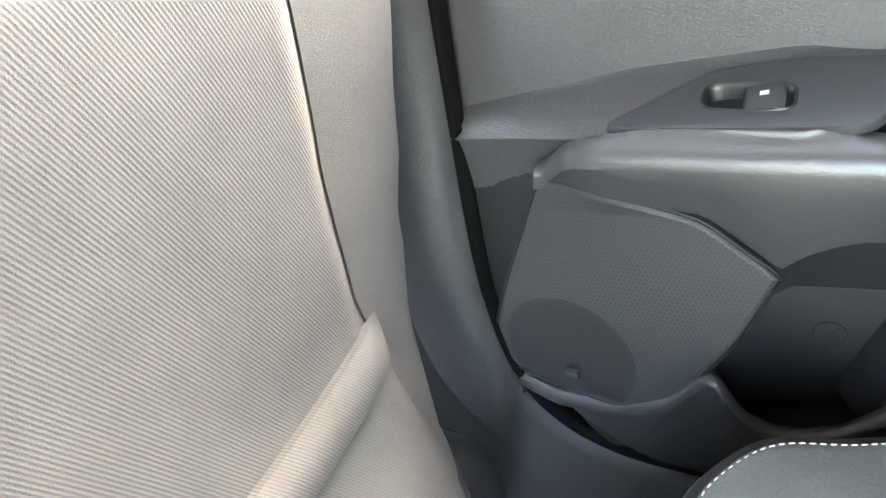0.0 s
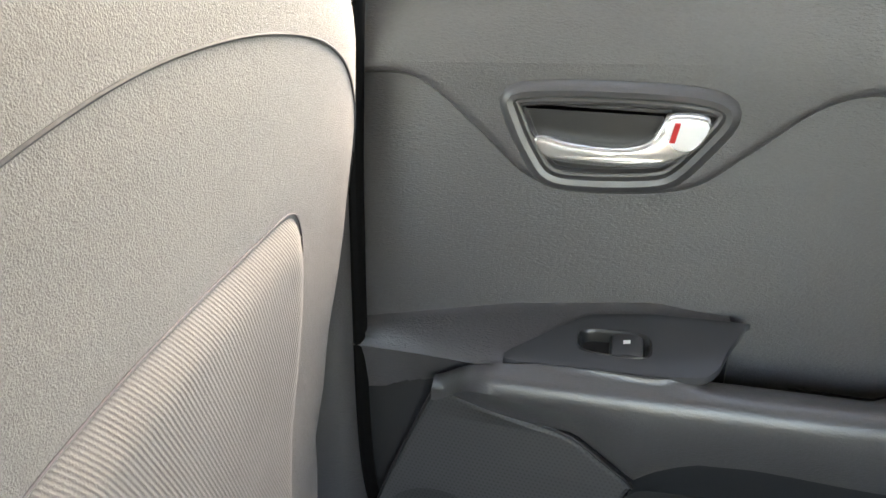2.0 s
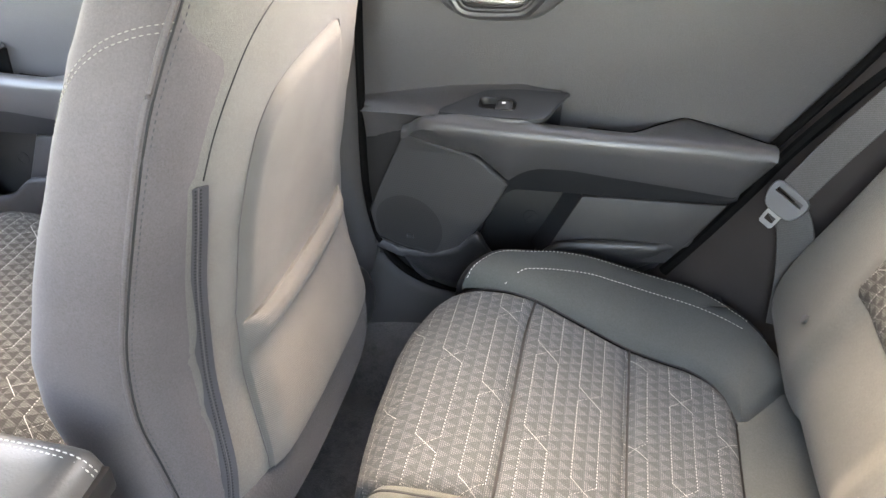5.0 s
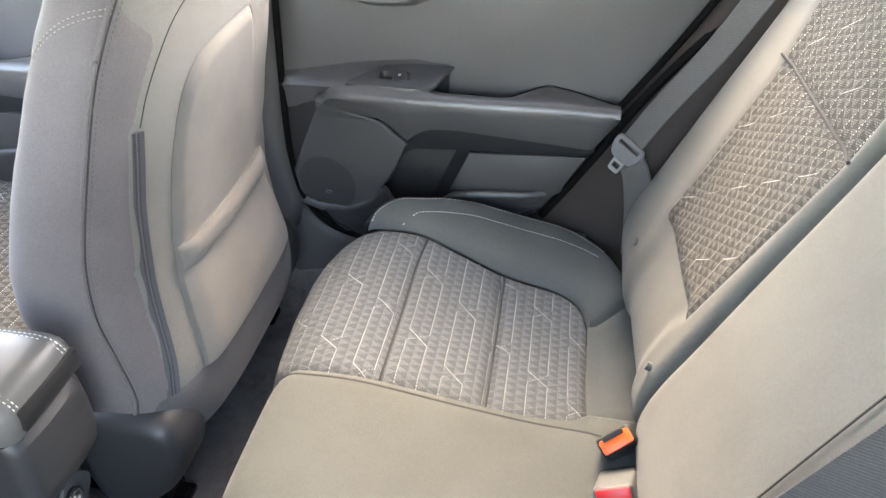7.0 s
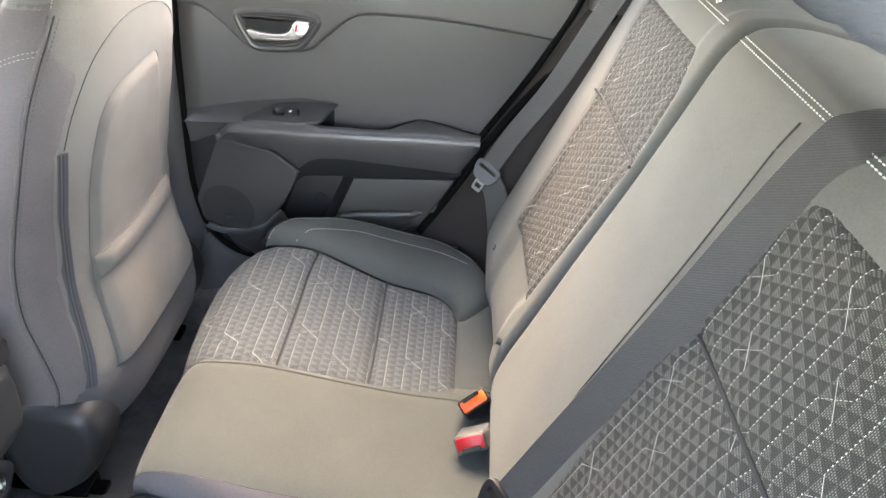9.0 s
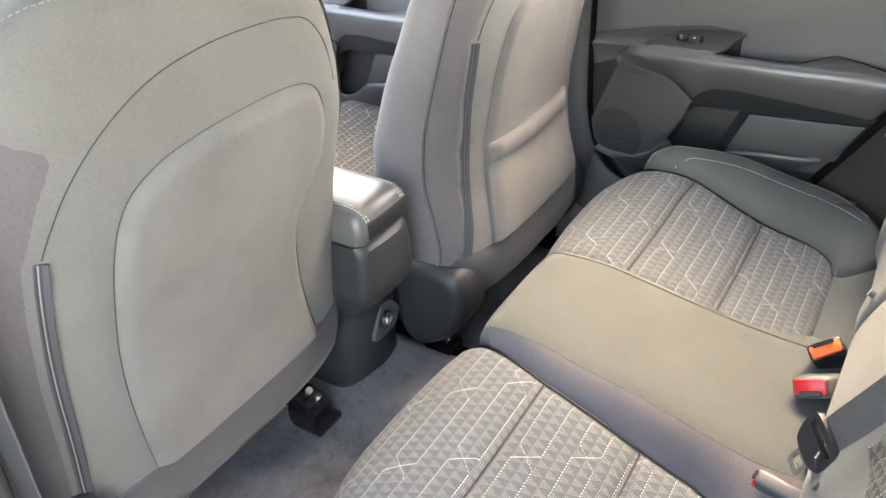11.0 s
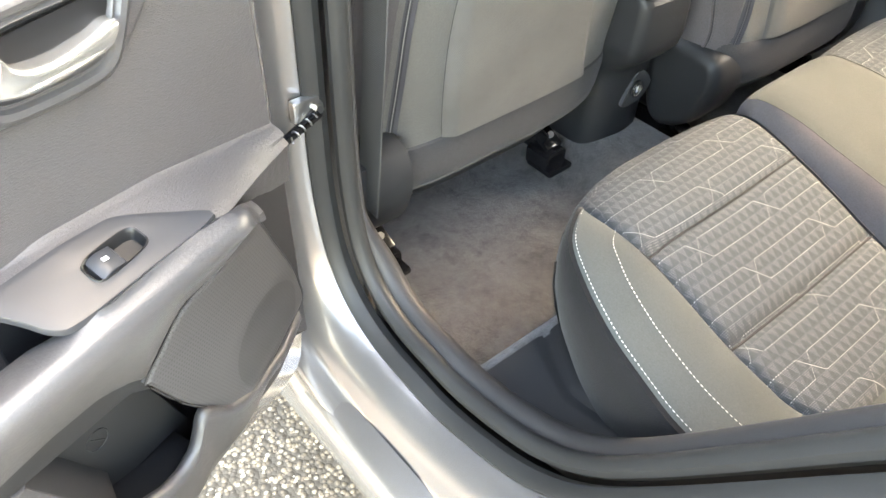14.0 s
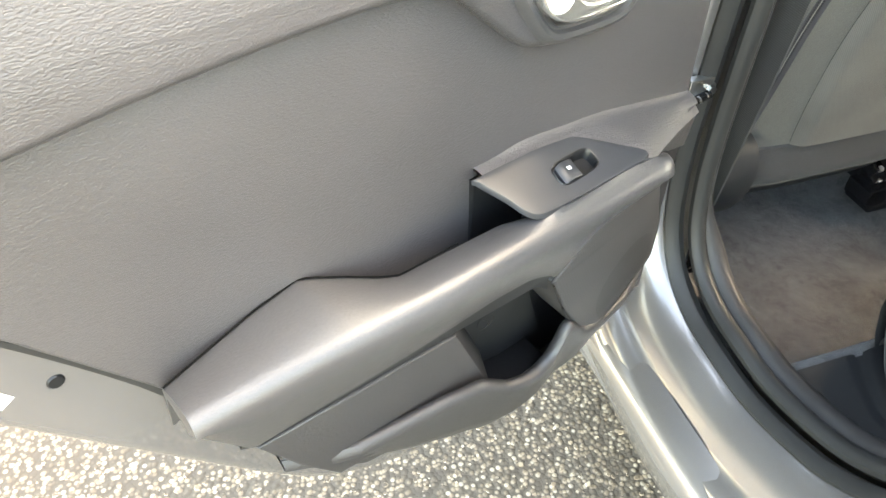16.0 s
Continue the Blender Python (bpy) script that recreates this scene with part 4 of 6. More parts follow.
def build_cushion():
    b = thing("rear_seat_cushion", (0.15, 0, 0.3), "grey cloth rear bench cushion with woven patterned inserts", "car seat")
    cuts = [0.03, s_of_x(0.037), s_of_x(0.172), s_of_x(0.305)]
    for sgn in (1, -1):
        y0, y1 = (0.147, 0.455) if sgn > 0 else (-0.455, -0.147)
        for i in range(3):
            piece = cushion_zone(cuts[i], cuts[i + 1], y0, y1, 30 if i == 0 else 24, 40, depth=0.011, wide=0.02)
            part("woven_insert", taper(piece), WEAVE, b, "grey woven insert with pale stitched lines", uv=arc_uv)
        for s_ in cuts[1:3]:
            line = taper(([cushion_point(s_, lerp(y0, y1, k / 16)) for k in range(17)], []))[0]
            part("insert_seam", seam([Vector(q) - Vector((0, 0, 0.0085)) for q in line], 0.0016), DARK_THREAD, b)
        for yy in (y0, y1):
            line = taper(([cushion_point(lerp(cuts[0], cuts[3], k / 50), yy) for k in range(51)], []))[0]
            part("edge_seam", seam([Vector(q) - Vector((0, 0, 0.0075)) for q in line], 0.0014), DARK_THREAD, b)
        rows = []
        for i in range(61):
            q = bolster_edge(i / 60, sgn)
            row = []
            for j in range(21):
                row.append(bolster_point(q, j / 20, sgn))
            rows.append(row)
        part("side_bolster", skin(rows), BOLSTER, b, "plain cloth outer bolster")
        rim = [bolster_edge(k / 60, sgn) for k in range(53)]
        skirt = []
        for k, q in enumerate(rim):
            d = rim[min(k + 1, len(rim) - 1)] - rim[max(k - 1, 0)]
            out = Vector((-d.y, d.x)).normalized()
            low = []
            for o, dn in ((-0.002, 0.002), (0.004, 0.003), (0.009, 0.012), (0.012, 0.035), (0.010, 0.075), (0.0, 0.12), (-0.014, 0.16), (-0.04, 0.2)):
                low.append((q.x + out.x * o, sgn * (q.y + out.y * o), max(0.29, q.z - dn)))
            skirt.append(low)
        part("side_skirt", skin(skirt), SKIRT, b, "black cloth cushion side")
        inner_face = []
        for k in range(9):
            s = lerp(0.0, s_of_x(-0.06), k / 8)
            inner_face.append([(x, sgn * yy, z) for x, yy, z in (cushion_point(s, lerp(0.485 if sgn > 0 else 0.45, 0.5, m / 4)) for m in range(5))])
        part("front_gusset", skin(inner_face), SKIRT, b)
        # pale double stitching
        line = []
        for x, y in ((0.0, 0.489 if sgn > 0 else 0.465), (0.02, 0.506 if sgn > 0 else 0.495), (0.04, 0.514 if sgn > 0 else 0.509), (0.07, 0.524), (0.11, 0.536), (0.15, 0.542), (0.2, 0.546), (0.25, 0.545), (0.29, 0.537), (0.32, 0.523)):
            q = min((bolster_edge(k / 400, sgn) for k in range(330)), key=lambda e: abs(e.x - x))
            line.append(Vector(bolster_point(q, (y - outer_edge(q.x, sgn)) / (q.y - outer_edge(q.x, sgn)), sgn)) + Vector((0, 0, 0.0016)))
        part("inner_stitching", dashes(curve(line, 8), 0.0034, 0.0022, 0.0005), THREAD, b, "pale stitching")
        line = [Vector(bolster_point(bolster_edge(k / 80, sgn), 0.955, sgn)) + Vector((0.003 * (1 - sstep(0.2, 0.5, k / 80)), 0, 0.0008)) for k in range(2, 66)]
        part("outer_stitching", dashes(line, 0.0034, 0.0022, 0.0005), THREAD, b, "pale stitching")
    build_middle(b)
    for sgn in (1, -1):
        y0, y1 = sorted((sgn * 0.147, sgn * 0.455))
        part("rear_strip", taper(cushion_zone(cuts[3], s_of_x(0.425), y0, y1, 10, 20, depth=0.004)), BOLSTER, b, "plain strip behind the insert")
        part("front_strip", taper(cushion_zone(0.0, cuts[0], y0, y1, 3, 20, tuck=(0, 0, 0, 0))), SEAT, b)
    return b


build_cushion()


def back_x(z):
    return table([(0.42, 0.37), (0.50, 0.352), (0.552, 0.366), (0.62, 0.395), (0.855, 0.503), (0.98, 0.559), (1.03, 0.588), (1.045, 0.62), (1.048, 0.70)], z)


BACK = [(0.40, 0.43), (0.372, 0.455), (0.357, 0.49), (0.358, 0.53), (0.373, 0.575), (0.395, 0.622), (0.449, 0.74), (0.503, 0.855), (0.545, 0.95), (0.567, 1.0), (0.585, 1.028), (0.61, 1.045), (0.66, 1.046), (0.72, 1.035)]
_back = curve([(x, 0, z) for x, z in BACK], 8)
_bcum = [0.0]
for _a, _b in zip(_back, _back[1:]):
    _bcum.append(_bcum[-1] + (_b - _a).length)


def up_back(s):
    s = max(0.0, min(_bcum[-1], s))
    for i in range(len(_bcum) - 1):
        if s <= _bcum[i + 1]:
            return _back[i].lerp(_back[i + 1], (s - _bcum[i]) / (_bcum[i + 1] - _bcum[i]))
    return _back[-1]


def s_of_z(z):
    for i in range(len(_back) - 1):
        if _back[i].z <= z <= _back[i + 1].z:
            return lerp(_bcum[i], _bcum[i + 1], (z - _back[i].z) / (_back[i + 1].z - _back[i].z))
    return _bcum[-1]


def back_point(s, y, out=0.0):
    q0, q, q1 = up_back(s - 0.005), up_back(s), up_back(s + 0.005)
    n = Vector((-(q1.z - q0.z), 0, q1.x - q0.x)).normalized()
    return q + Vector((0, y, 0)) + n * out


def insert_edges(z, sgn):
    inner = table([(0.60, 0.195), (0.625, 0.183), (0.855, 0.160), (0.95, 0.172), (1.0, 0.20)], z)
    outer = table([(0.60, 0.405), (0.625, 0.42), (0.84, 0.44), (0.96, 0.49), (1.0, 0.49)], z)
    return inner, outer


def build_backrest(name, y_in, y_out, sgn, label, middle):
    """One part of the split backrest; y_in and y_out are its edges as seen from the middle."""
    b = thing(name, (0.5, (y_in + y_out) / 2, 0.45), label, "car seat", "rear backrests")
    ys = sorted((y_in, y_out))

    def lift(y, z, s):
        # bolsters stand proud of the insert field, the outer edges roll back
        out = 0.0
        a = sgn * y
        inner, outer = insert_edges(z, sgn)
        if inner < a < outer:
            out -= 0.010 * min(1.0, min(a - inner, outer - a) / 0.03)
        for e in ys:
            d = abs(y - e)
            r = 0.035 if abs(e) > 0.5 else 0.02
            if d < r:
                out -= r * (1 - math.sqrt(max(0.0, 1 - ((r - d) / r) ** 2)))
        return out

    n, k = 96, 64
    rows = []
    for i in range(n + 1):
        s = lerp(0, _bcum[-1], i / n)
        row = []
        for j in range(k + 1):
            t = j / k
            t = t - 0.09 * math.sin(2 * math.pi * t)
            y = lerp(ys[0], ys[1], t)
            z = up_back(s).z
            row.append(back_point(s, y, lift(y, z, s) + 0.006 * math.sin(math.pi * t)))
        rows.append(row)
    part("backrest_cover", skin(rows), REAR_CLOTH, b, "plain grey backrest cloth")
    for e in ys:
        part("backrest_side", skin([[rows[i][0 if e == ys[0] else -1] for i in range(n + 1)], [Vector(rows[i][0 if e == ys[0] else -1]) + Vector((0.08, 0, -0.02)) for i in range(n + 1)]]), SIDE, b)
    # insert: two woven fields with a seam between
    for z0, z1 in ((0.622, 0.8545), (0.8555, 0.998)):
        s0, s1 = s_of_z(z0), s_of_z(z1)
        rr = []
        for i in range(23):
            s = lerp(s0, s1, i / 22)
            z = up_back(s).z
            inner, outer = insert_edges(z, sgn)
            row = []
            for j in range(23):
                a = lerp(inner, outer, j / 22)
                edge = min(i, 22 - i, j, 22 - j)
                row.append(back_point(s, sgn * a, lift(sgn * a, z, s) + 0.006 * math.sin(math.pi * (sgn * a - ys[0]) / (ys[1] - ys[0])) + (0.002 if (i == 22 and z1 < 0.9 or i == 0 and z0 > 0.8) and 0 < j < 22 else -0.003 if edge == 0 else 0.005 if edge == 1 else 0.007)))
            rr.append(row)
        part("woven_insert", skin(rr), DARK_WEAVE, b, "dark woven insert with pale stitched lines", uv=lambda x, y, z: (abs(y) * 1.15, math.hypot(x, z) * 1.15))
    inner, outer = insert_edges(0.855, sgn)
    cross = [back_point(s_of_z(0.855), sgn * a, lift(sgn * a, 0.855, 0) + 0.006 * math.sin(math.pi * (sgn * a - ys[0]) / (ys[1] - ys[0])) + 0.003) for a in (lerp(inner, outer, k / 20) for k in range(21))]
    part("insert_seam", tube(cross, 0.0022, 8), DARK_THREAD, b)
    if middle:
        line = curve([back_point(s_of_z(lerp(0.47, 1.02, i / 24)), -0.106, 0.0078) for i in range(25)], 8)
        part("middle_seam", tube(line, 0.0010, 6), DARK_THREAD, b)
    line = [back_point(s_of_z(1.03) + 0.0, lerp(ys[0] + 0.03, ys[1] - 0.03, i / 30), 0.007) for i in range(31)]
    for lift_ in (0.0, 0.006):
        part("top_stitching", dashes([q + Vector((lift_ * 0.7, 0, lift_ * 0.7)) for q in line], 0.0042, 0.0024, 0.0008), THREAD, b, "pale double stitching")
    for y in ((0.173, 0.441) if sgn > 0 else (-0.19, -0.455)):
        c = back_point(s_of_z(0.56), y, 0.004)
        part("trim_clip", tube([c + Vector((-0.004, 0, 0.002)), c + Vector((0.004, 0, -0.002))], 0.0055, 12), GREY_SHELL, b, "small dark clip")
    return b


build_backrest("rear_bench", 0.147, 0.59, 1, "grey cloth rear backrest, narrow split part", False)
build_backrest("rear_bench", 0.141, -0.59, -1, "grey cloth rear backrest, wide split part with plain middle", True)


def headrest(x, y, z, w, tall, label, lean=12):
    h = thing("headrest", (x, y, z - 0.03), label, "headrest", "headrests")
    rows = []
    n = 14
    for i in range(n + 1):
        t = i / n
        zz = tall * t
        k = math.sin(math.pi * min(1.0, max(0.0, 0.08 + 0.84 * t))) ** 0.35
        rows.append([(x + 0.055 * k * math.copysign(abs(math.sin(a)) ** 0.75, math.sin(a)) + 0.12 * zz, y + w / 2 * k * math.copysign(abs(math.cos(a)) ** 0.55, math.cos(a)), z + zz) for a in (2 * math.pi * j / 32 for j in range(32))])
    part("cushion", skin(rows, True, True, True), HEADREST, h, "padded cloth headrest")
    for dy in (-0.055, 0.055):
        pole = part("post", tube([(x - 0.012, y + dy, z - 0.05), (x, y + dy, z + 0.02)], 0.006, 12), CHROME, h, "chromed post")
        part("collar", tube([(x + 0.012, y + dy, z - 0.012), (x + 0.012, y + dy, z - 0.006), (x + 0.012, y + dy, z + 0.004)], [0.011, 0.0105, 0.006], 14), CHROME, h, "chromed collar")
    return h


headrest(0.615, 0.34, 1.062, 0.24, 0.13, "low dark cloth rear headrest on the backrest")
headrest(0.615, -0.34, 1.062, 0.24, 0.13, "low dark cloth rear headrest on the backrest")


# ---------------------------------------------------------------- front seats
class SeatBack:
    """The outer form of a front seat's backrest. plus: what each flank (1 and -1) adds to the half width, by height."""

    def __init__(self, cy, xb, plus, rise):
        self.cy, self.xb, self.plus, self.rise = cy, xb, plus, rise

    def up(self, z):
        return z + self.rise * sstep(0.88, 1.03, z)

    def half(self, z, sgn=0):
        return table(self.plus.get(sgn, [(0, 0.0)]), z) + table([(0.38, 0.25), (0.45, 0.262), (0.55, 0.262), (0.65, 0.262), (0.8, 0.26), (0.88, 0.249), (0.94, 0.23), (0.98, 0.206), (1.003, 0.18), (1.018, 0.15), (1.029, 0.11), (1.038, 0.05)], z)

    def depth(self, z):
        return table([(0.38, 0.10), (0.5, 0.105), (0.6, 0.100), (0.69, 0.090), (0.83, 0.074), (0.944, 0.062), (0.985, 0.056), (1.015, 0.046), (1.038, 0.02)], z)

    def back(self, z):
        return table(self.xb, z)

    def ring(self, z, k=64, power=3.4):
        d, x = self.depth(z), self.back(z)
        out = []
        for j in range(k):
            a = 2 * math.pi * j / k
            c, s = math.cos(a), math.sin(a)
            out.append((x - d + d * math.copysign(abs(s) ** (2 / power), s), self.cy + self.half(z, 1 if c > 0 else -1) * math.copysign(abs(c) ** (2 / power), c), self.up(z)))
        return out

    def rear(self, y, z, out=0.0, power=3.4):
        t = min(0.999, abs((y - self.cy) / self.half(z, 1 if y > self.cy else -1)))
        d = self.depth(z)
        return Vector((self.back(z) - d + d * (1 - t ** power) ** (1 / power) + out, y, self.up(z)))

    def side(self, t, z, sgn, out=0.0, power=3.4):
        """A point on the flank: t = 0 at the middle of its depth, 1 at the rear face."""
        d, w = self.depth(z), self.half(z, sgn)
        t = max(-0.97, min(0.99, t))
        u = (1 - abs(t) ** power) ** (1 / power)
        n = Vector((math.copysign(abs(t) ** (power - 1) / d, t), sgn * u ** (power - 1) / w, 0)).normalized()
        return Vector((self.back(z) - d + d * t, self.cy + sgn * w * u, self.up(z))) + n * out

    def ahead(self, off, z, sgn, out=0.0):
        """A point on the flank, off metres ahead of the rear face."""
        return self.side(1 - off / self.depth(z), z, sgn, out)


FLANK_SEAM = [(0.46, 0.068), (0.50, 0.060), (0.56, 0.055), (0.62, 0.053), (0.69, 0.049), (0.75, 0.044), (0.806, 0.040), (0.86, 0.037), (0.905, 0.034), (0.945, 0.028), (0.976, 0.022), (1.0, 0.018)]
WING_SEAM = [(0.62, 0.188), (0.70, 0.170), (0.78, 0.150), (0.85, 0.131), (0.90, 0.112), (0.935, 0.092), (0.955, 0.072), (0.965, 0.048), (0.968, 0.030), (0.968, 0.0235)]
PANEL_DRIVER = [(-0.121, 0.488), (-0.13, 0.57), (-0.134, 0.65), (-0.13, 0.72), (-0.118, 0.80), (-0.096, 0.852), (-0.055, 0.878), (0.0, 0.888), (0.06, 0.891), (0.12, 0.890), (0.165, 0.882), (0.193, 0.862), (0.205, 0.825), (0.198, 0.775), (0.168, 0.735), (0.146, 0.70), (0.143, 0.66), (0.150, 0.60), (0.165, 0.54), (0.181, 0.488)]
PANEL_PASSENGER = [(-0.178, 0.488), (-0.165, 0.56), (-0.152, 0.615), (-0.143, 0.66), (-0.139, 0.72), (-0.134, 0.785), (-0.118, 0.841), (-0.087, 0.870), (-0.045, 0.881), (0.0, 0.885), (0.05, 0.887), (0.084, 0.886), (0.100, 0.870), (0.109, 0.84), (0.118, 0.79), (0.128, 0.72), (0.141, 0.65), (0.152, 0.57), (0.160, 0.488)]


def front_seat(cy, xb, inboard, pouch, label, zip_y, panel, plus, rise, arch):
    s = thing("front_seat", (xb[0][1] - 0.25, cy, 0.27), label, "car seat", "front seats")
    f = SeatBack(cy, xb, plus, rise)
    zs = [lerp(0.40, 1.0, i / 50) for i in range(51)] + [1.006, 1.012, 1.018, 1.023, 1.027]
    part("backrest_cover", skin([f.ring(z) for z in zs], True, True, True), SEAT, s, "plain grey backrest cover")
    part("top_band", skin([f.ring(z) for z in (1.0265, 1.029, 1.032, 1.035, 1.037, 1.038)], True, False, True), HEADREST, s, "dark pile band along the top")
    edge_ = [f.rear(cy + y, z, 0.0012) for y, z in ((-0.165, 1.007), (-0.148, 1.016), (-0.125, 1.022), (-0.09, 1.025), (-0.045, 1.0262), (0.0, 1.0265), (0.045, 1.0262), (0.09, 1.025), (0.125, 1.022), (0.148, 1.016), (0.165, 1.007))]
    part("top_stitching", dashes(curve(edge_, 10), 0.0042, 0.0022, 0.0007), THREAD_GREY, s, "heavy grey stitching")
    # side panels, up to the flank seam above and the zip below, toned darker for the flank's shade
    for sgn in (1, -1):
        rows = []
        for z in (lerp(0.415, 1.02, k / 60) for k in range(61)):
            seam_t = 1 - table(FLANK_SEAM, z) / f.depth(z)
            far = (abs(table(zip_y, z)) if z < 0.84 else abs(table([(q[1], q[0]) for q in arch[:5]], z))) / f.half(z, sgn)
            zip_t = (1 - min(0.98, far) ** 3.4) ** (1 / 3.4)
            end = lerp(zip_t, seam_t, sstep(0.92, 0.99, z)) if math.copysign(1, zip_y[0][1]) == sgn else seam_t
            rows.append([f.side(lerp(-0.85, end, j / 24), z, sgn, min((-0.001, 0.001, 0.002)[min(j, 24 - j, 2)], lerp(-0.002, 0.002, (1.02 - z) / 0.02))) for j in range(25)])
        part("side_panel", skin(rows), SIDE, s, "smooth side panel, flank shade put into its darker tone")
    # lower band, a little proud and darker
    band = []
    for z, o in ((0.395, -0.02), (0.40, -0.004), (0.408, 0.004), (0.43, 0.006), (0.46, 0.005), (0.482, 0.003), (0.488, -0.003)):
        zz = max(z, 0.4)
        band.append([f.rear(cy + u * f.half(zz, 1 if u > 0 else -1) * 0.985, zz, o) for u in (math.sin(math.pi / 2 * lerp(-1, 1, j / 40)) for j in range(41))])
        band[-1] = [Vector((q.x, q.y, z)) for q in band[-1]]
    part("lower_band", skin(band), BAND, s, "carpet-like lower band")
    pan = []
    for z, o in ((0.402, -0.012), (0.385, -0.016), (0.362, -0.03), (0.345, -0.06)):
        pan.append([Vector((f.back(0.42) + o - 0.06 * abs(u) ** 4, cy + u * 0.235, z)) for u in (lerp(-1, 1, j / 16) for j in range(17))])
    part("seat_pan", skin(pan), TRIM_DARK, s, "dark plastic seat pan")
    # padded rear panel, open towards the lower band
    loop = [(q.x, q.y) for q in curve([(u, z, 0) for u, z in panel], 6)]
    top = max(z for _, z in loop)

    def rim(u, z):
        best = 1.0
        for (u0, z0), (u1, z1) in zip(loop, loop[1:]):
            du, dz = u1 - u0, z1 - z0
            k = max(0.0, min(1.0, ((u - u0) * du + (z - z0) * dz) / (du * du + dz * dz + 1e-12)))
            best = min(best, math.hypot(u - u0 - du * k, z - z0 - dz * k))
        return best

    lefts = sorted((z, u) for u, z in loop[:max(range(len(loop)), key=lambda i: loop[i][1]) + 1])
    rights = sorted((z, u) for u, z in loop[max(range(len(loop)), key=lambda i: loop[i][1]):])
    rows = []
    for i in range(61):
        z = lerp(0.485, top - 0.0002, 1 - (1 - i / 60) ** 1.6)
        a0, a1 = table(lefts, z), table(rights, z)
        row = []
        for j in range(61):
            t = j / 60
            t = t - 0.13 * math.sin(2 * math.pi * t)
            u = lerp(a0, a1, t)
            e = min(1.0, rim(u, z) / 0.022)
            row.append(f.rear(cy + u, z, -0.002 + (0.0145 if not pouch else 0.0095) * math.sin(e * math.pi / 2) ** 0.8))
        rows.append(row)
    part("back_panel", skin(rows), SEAT_RIB, s, "ribbed cloth back panel")
    part("panel_seam", tube([f.rear(cy + u, z, 0.0004) for u, z in loop], 0.0005, 5, False), SIDE if pouch else DARK_THREAD, s)
    part("arch_seam", tube(curve([f.rear(cy + u, z, 0.0002) for u, z in arch], 10), 0.0007, 5), DARK_THREAD, s)
    # flank seams with stitching on both of their sides, and the wings' twin stitching
    for sgn in (1, -1):
        path = curve([f.ahead(off, z, sgn, 0.0022) for z, off in FLANK_SEAM], 10)
        part("flank_seam", tube(path, 0.0010, 5), DARK_THREAD, s)
        part("flank_piping", tube(curve([f.ahead(off + 0.0035, z, sgn, 0.0018) for z, off in FLANK_SEAM], 10), 0.0026, 8), SIDE, s)
        path = curve([f.ahead(off - 0.0035, z, sgn, 0.0022) for z, off in FLANK_SEAM], 10)
        part("flank_stitching", dashes(path, 0.0032, 0.0028, 0.00055), ZIP, s, "fine dark stitching")
        for extra in (0.0, 0.005):
            path = curve([f.ahead(off, z - extra, sgn, 0.0024) for z, off in WING_SEAM], 10)
            part("wing_stitching", dashes(path, 0.0032, 0.002, 0.0005), THREAD_GREY, s, "grey wing stitching")
    # zip along one rear edge
    zz = curve([f.rear(cy + table(zip_y, z), z, 0.0012) for z in (0.485, 0.53, 0.58, 0.63, 0.68, 0.74, 0.8, 0.838)], 6)
    nx = Vector((0.75, 0.66 * math.copysign(1, zip_y[0][1]), 0))
    across = nx.cross(Vector((0, 0, 1)))
    part("zip", strap(zz, across, 0.018, 0.0012), ZIP, s, "dark zip tape")
    for o in (-0.0022, 0.0022):
        part("zip_teeth", dashes([q + nx * 0.0014 + across * o for q in zz], 0.0022, 0.0012, 0.0010), DARK_THREAD, s)
    part("zip_cord", tube([q + nx * 0.0012 for q in zz], 0.0006, 5), THREAD_GREY if not pouch else SIDE, s)
    if pouch:
        ends = (-0.1465, 0.1435)
        pts = []
        for i in range(31):
            t = i / 30
            pts.append((lerp(ends[0], ends[1], t), 0.651 - 0.007 * math.sin(math.pi * t)))
        # the pocket's cloth below the hem, drawn flat over the panel
        rows = []
        for y, z in pts:
            row = []
            for k in (0.0, 0.12, 0.3, 0.5, 0.7, 0.88, 1.0):
                zz_ = lerp(z - 0.03, 0.487, k)
                yy = y * lerp(1.0, 1.16, k) - 0.006 * k
                e = min(1.0, (y - ends[0]) / 0.02, (ends[1] - y) / 0.02)
                row.append(f.rear(cy + yy, zz_, 0.0095 + 0.004 * math.sin(math.pi * k) * e - 0.004 * (1 - e)))
            rows.append(row)
        part("seat_pocket", skin(rows), SEAT_RIB, s, "flat cloth map pocket")
        # a wide rolled hem across the whole panel
        rows = []
        for i, (y, z) in enumerate(pts):
            e = sstep(-0.5, 2.5, min(i, 30 - i))
            rows.append([f.rear(cy + y, z + dz, 0.0075 + o * e) for dz, o in ((-0.034, -0.004), (-0.0325, 0.004), (-0.028, 0.0075), (-0.018, 0.0105), (-0.008, 0.0115), (-0.001, 0.0095), (0.002, 0.005), (0.0, -0.004))])
        part("pocket_hem", skin(rows), SEAT_RIB, s, "rolled pocket hem")
    # recliner covers at the hinge
    for sgn in ((1, -1) if pouch else (-1,)):
        y0 = cy + sgn * 0.262 - (0.04 if pouch and sgn > 0 else 0.0)
        prof = [(-0.315, 0.487), (-0.262, 0.496), (-0.215, 0.489), (-0.196, 0.470), (-0.190, 0.435), (-0.203, 0.385), (-0.235, 0.34), (-0.285, 0.312), (-0.325, 0.33), (-0.345, 0.40), (-0.34, 0.455)]
        dx, dz = (-0.012, -0.02) if pouch else (-0.088, 0.03)
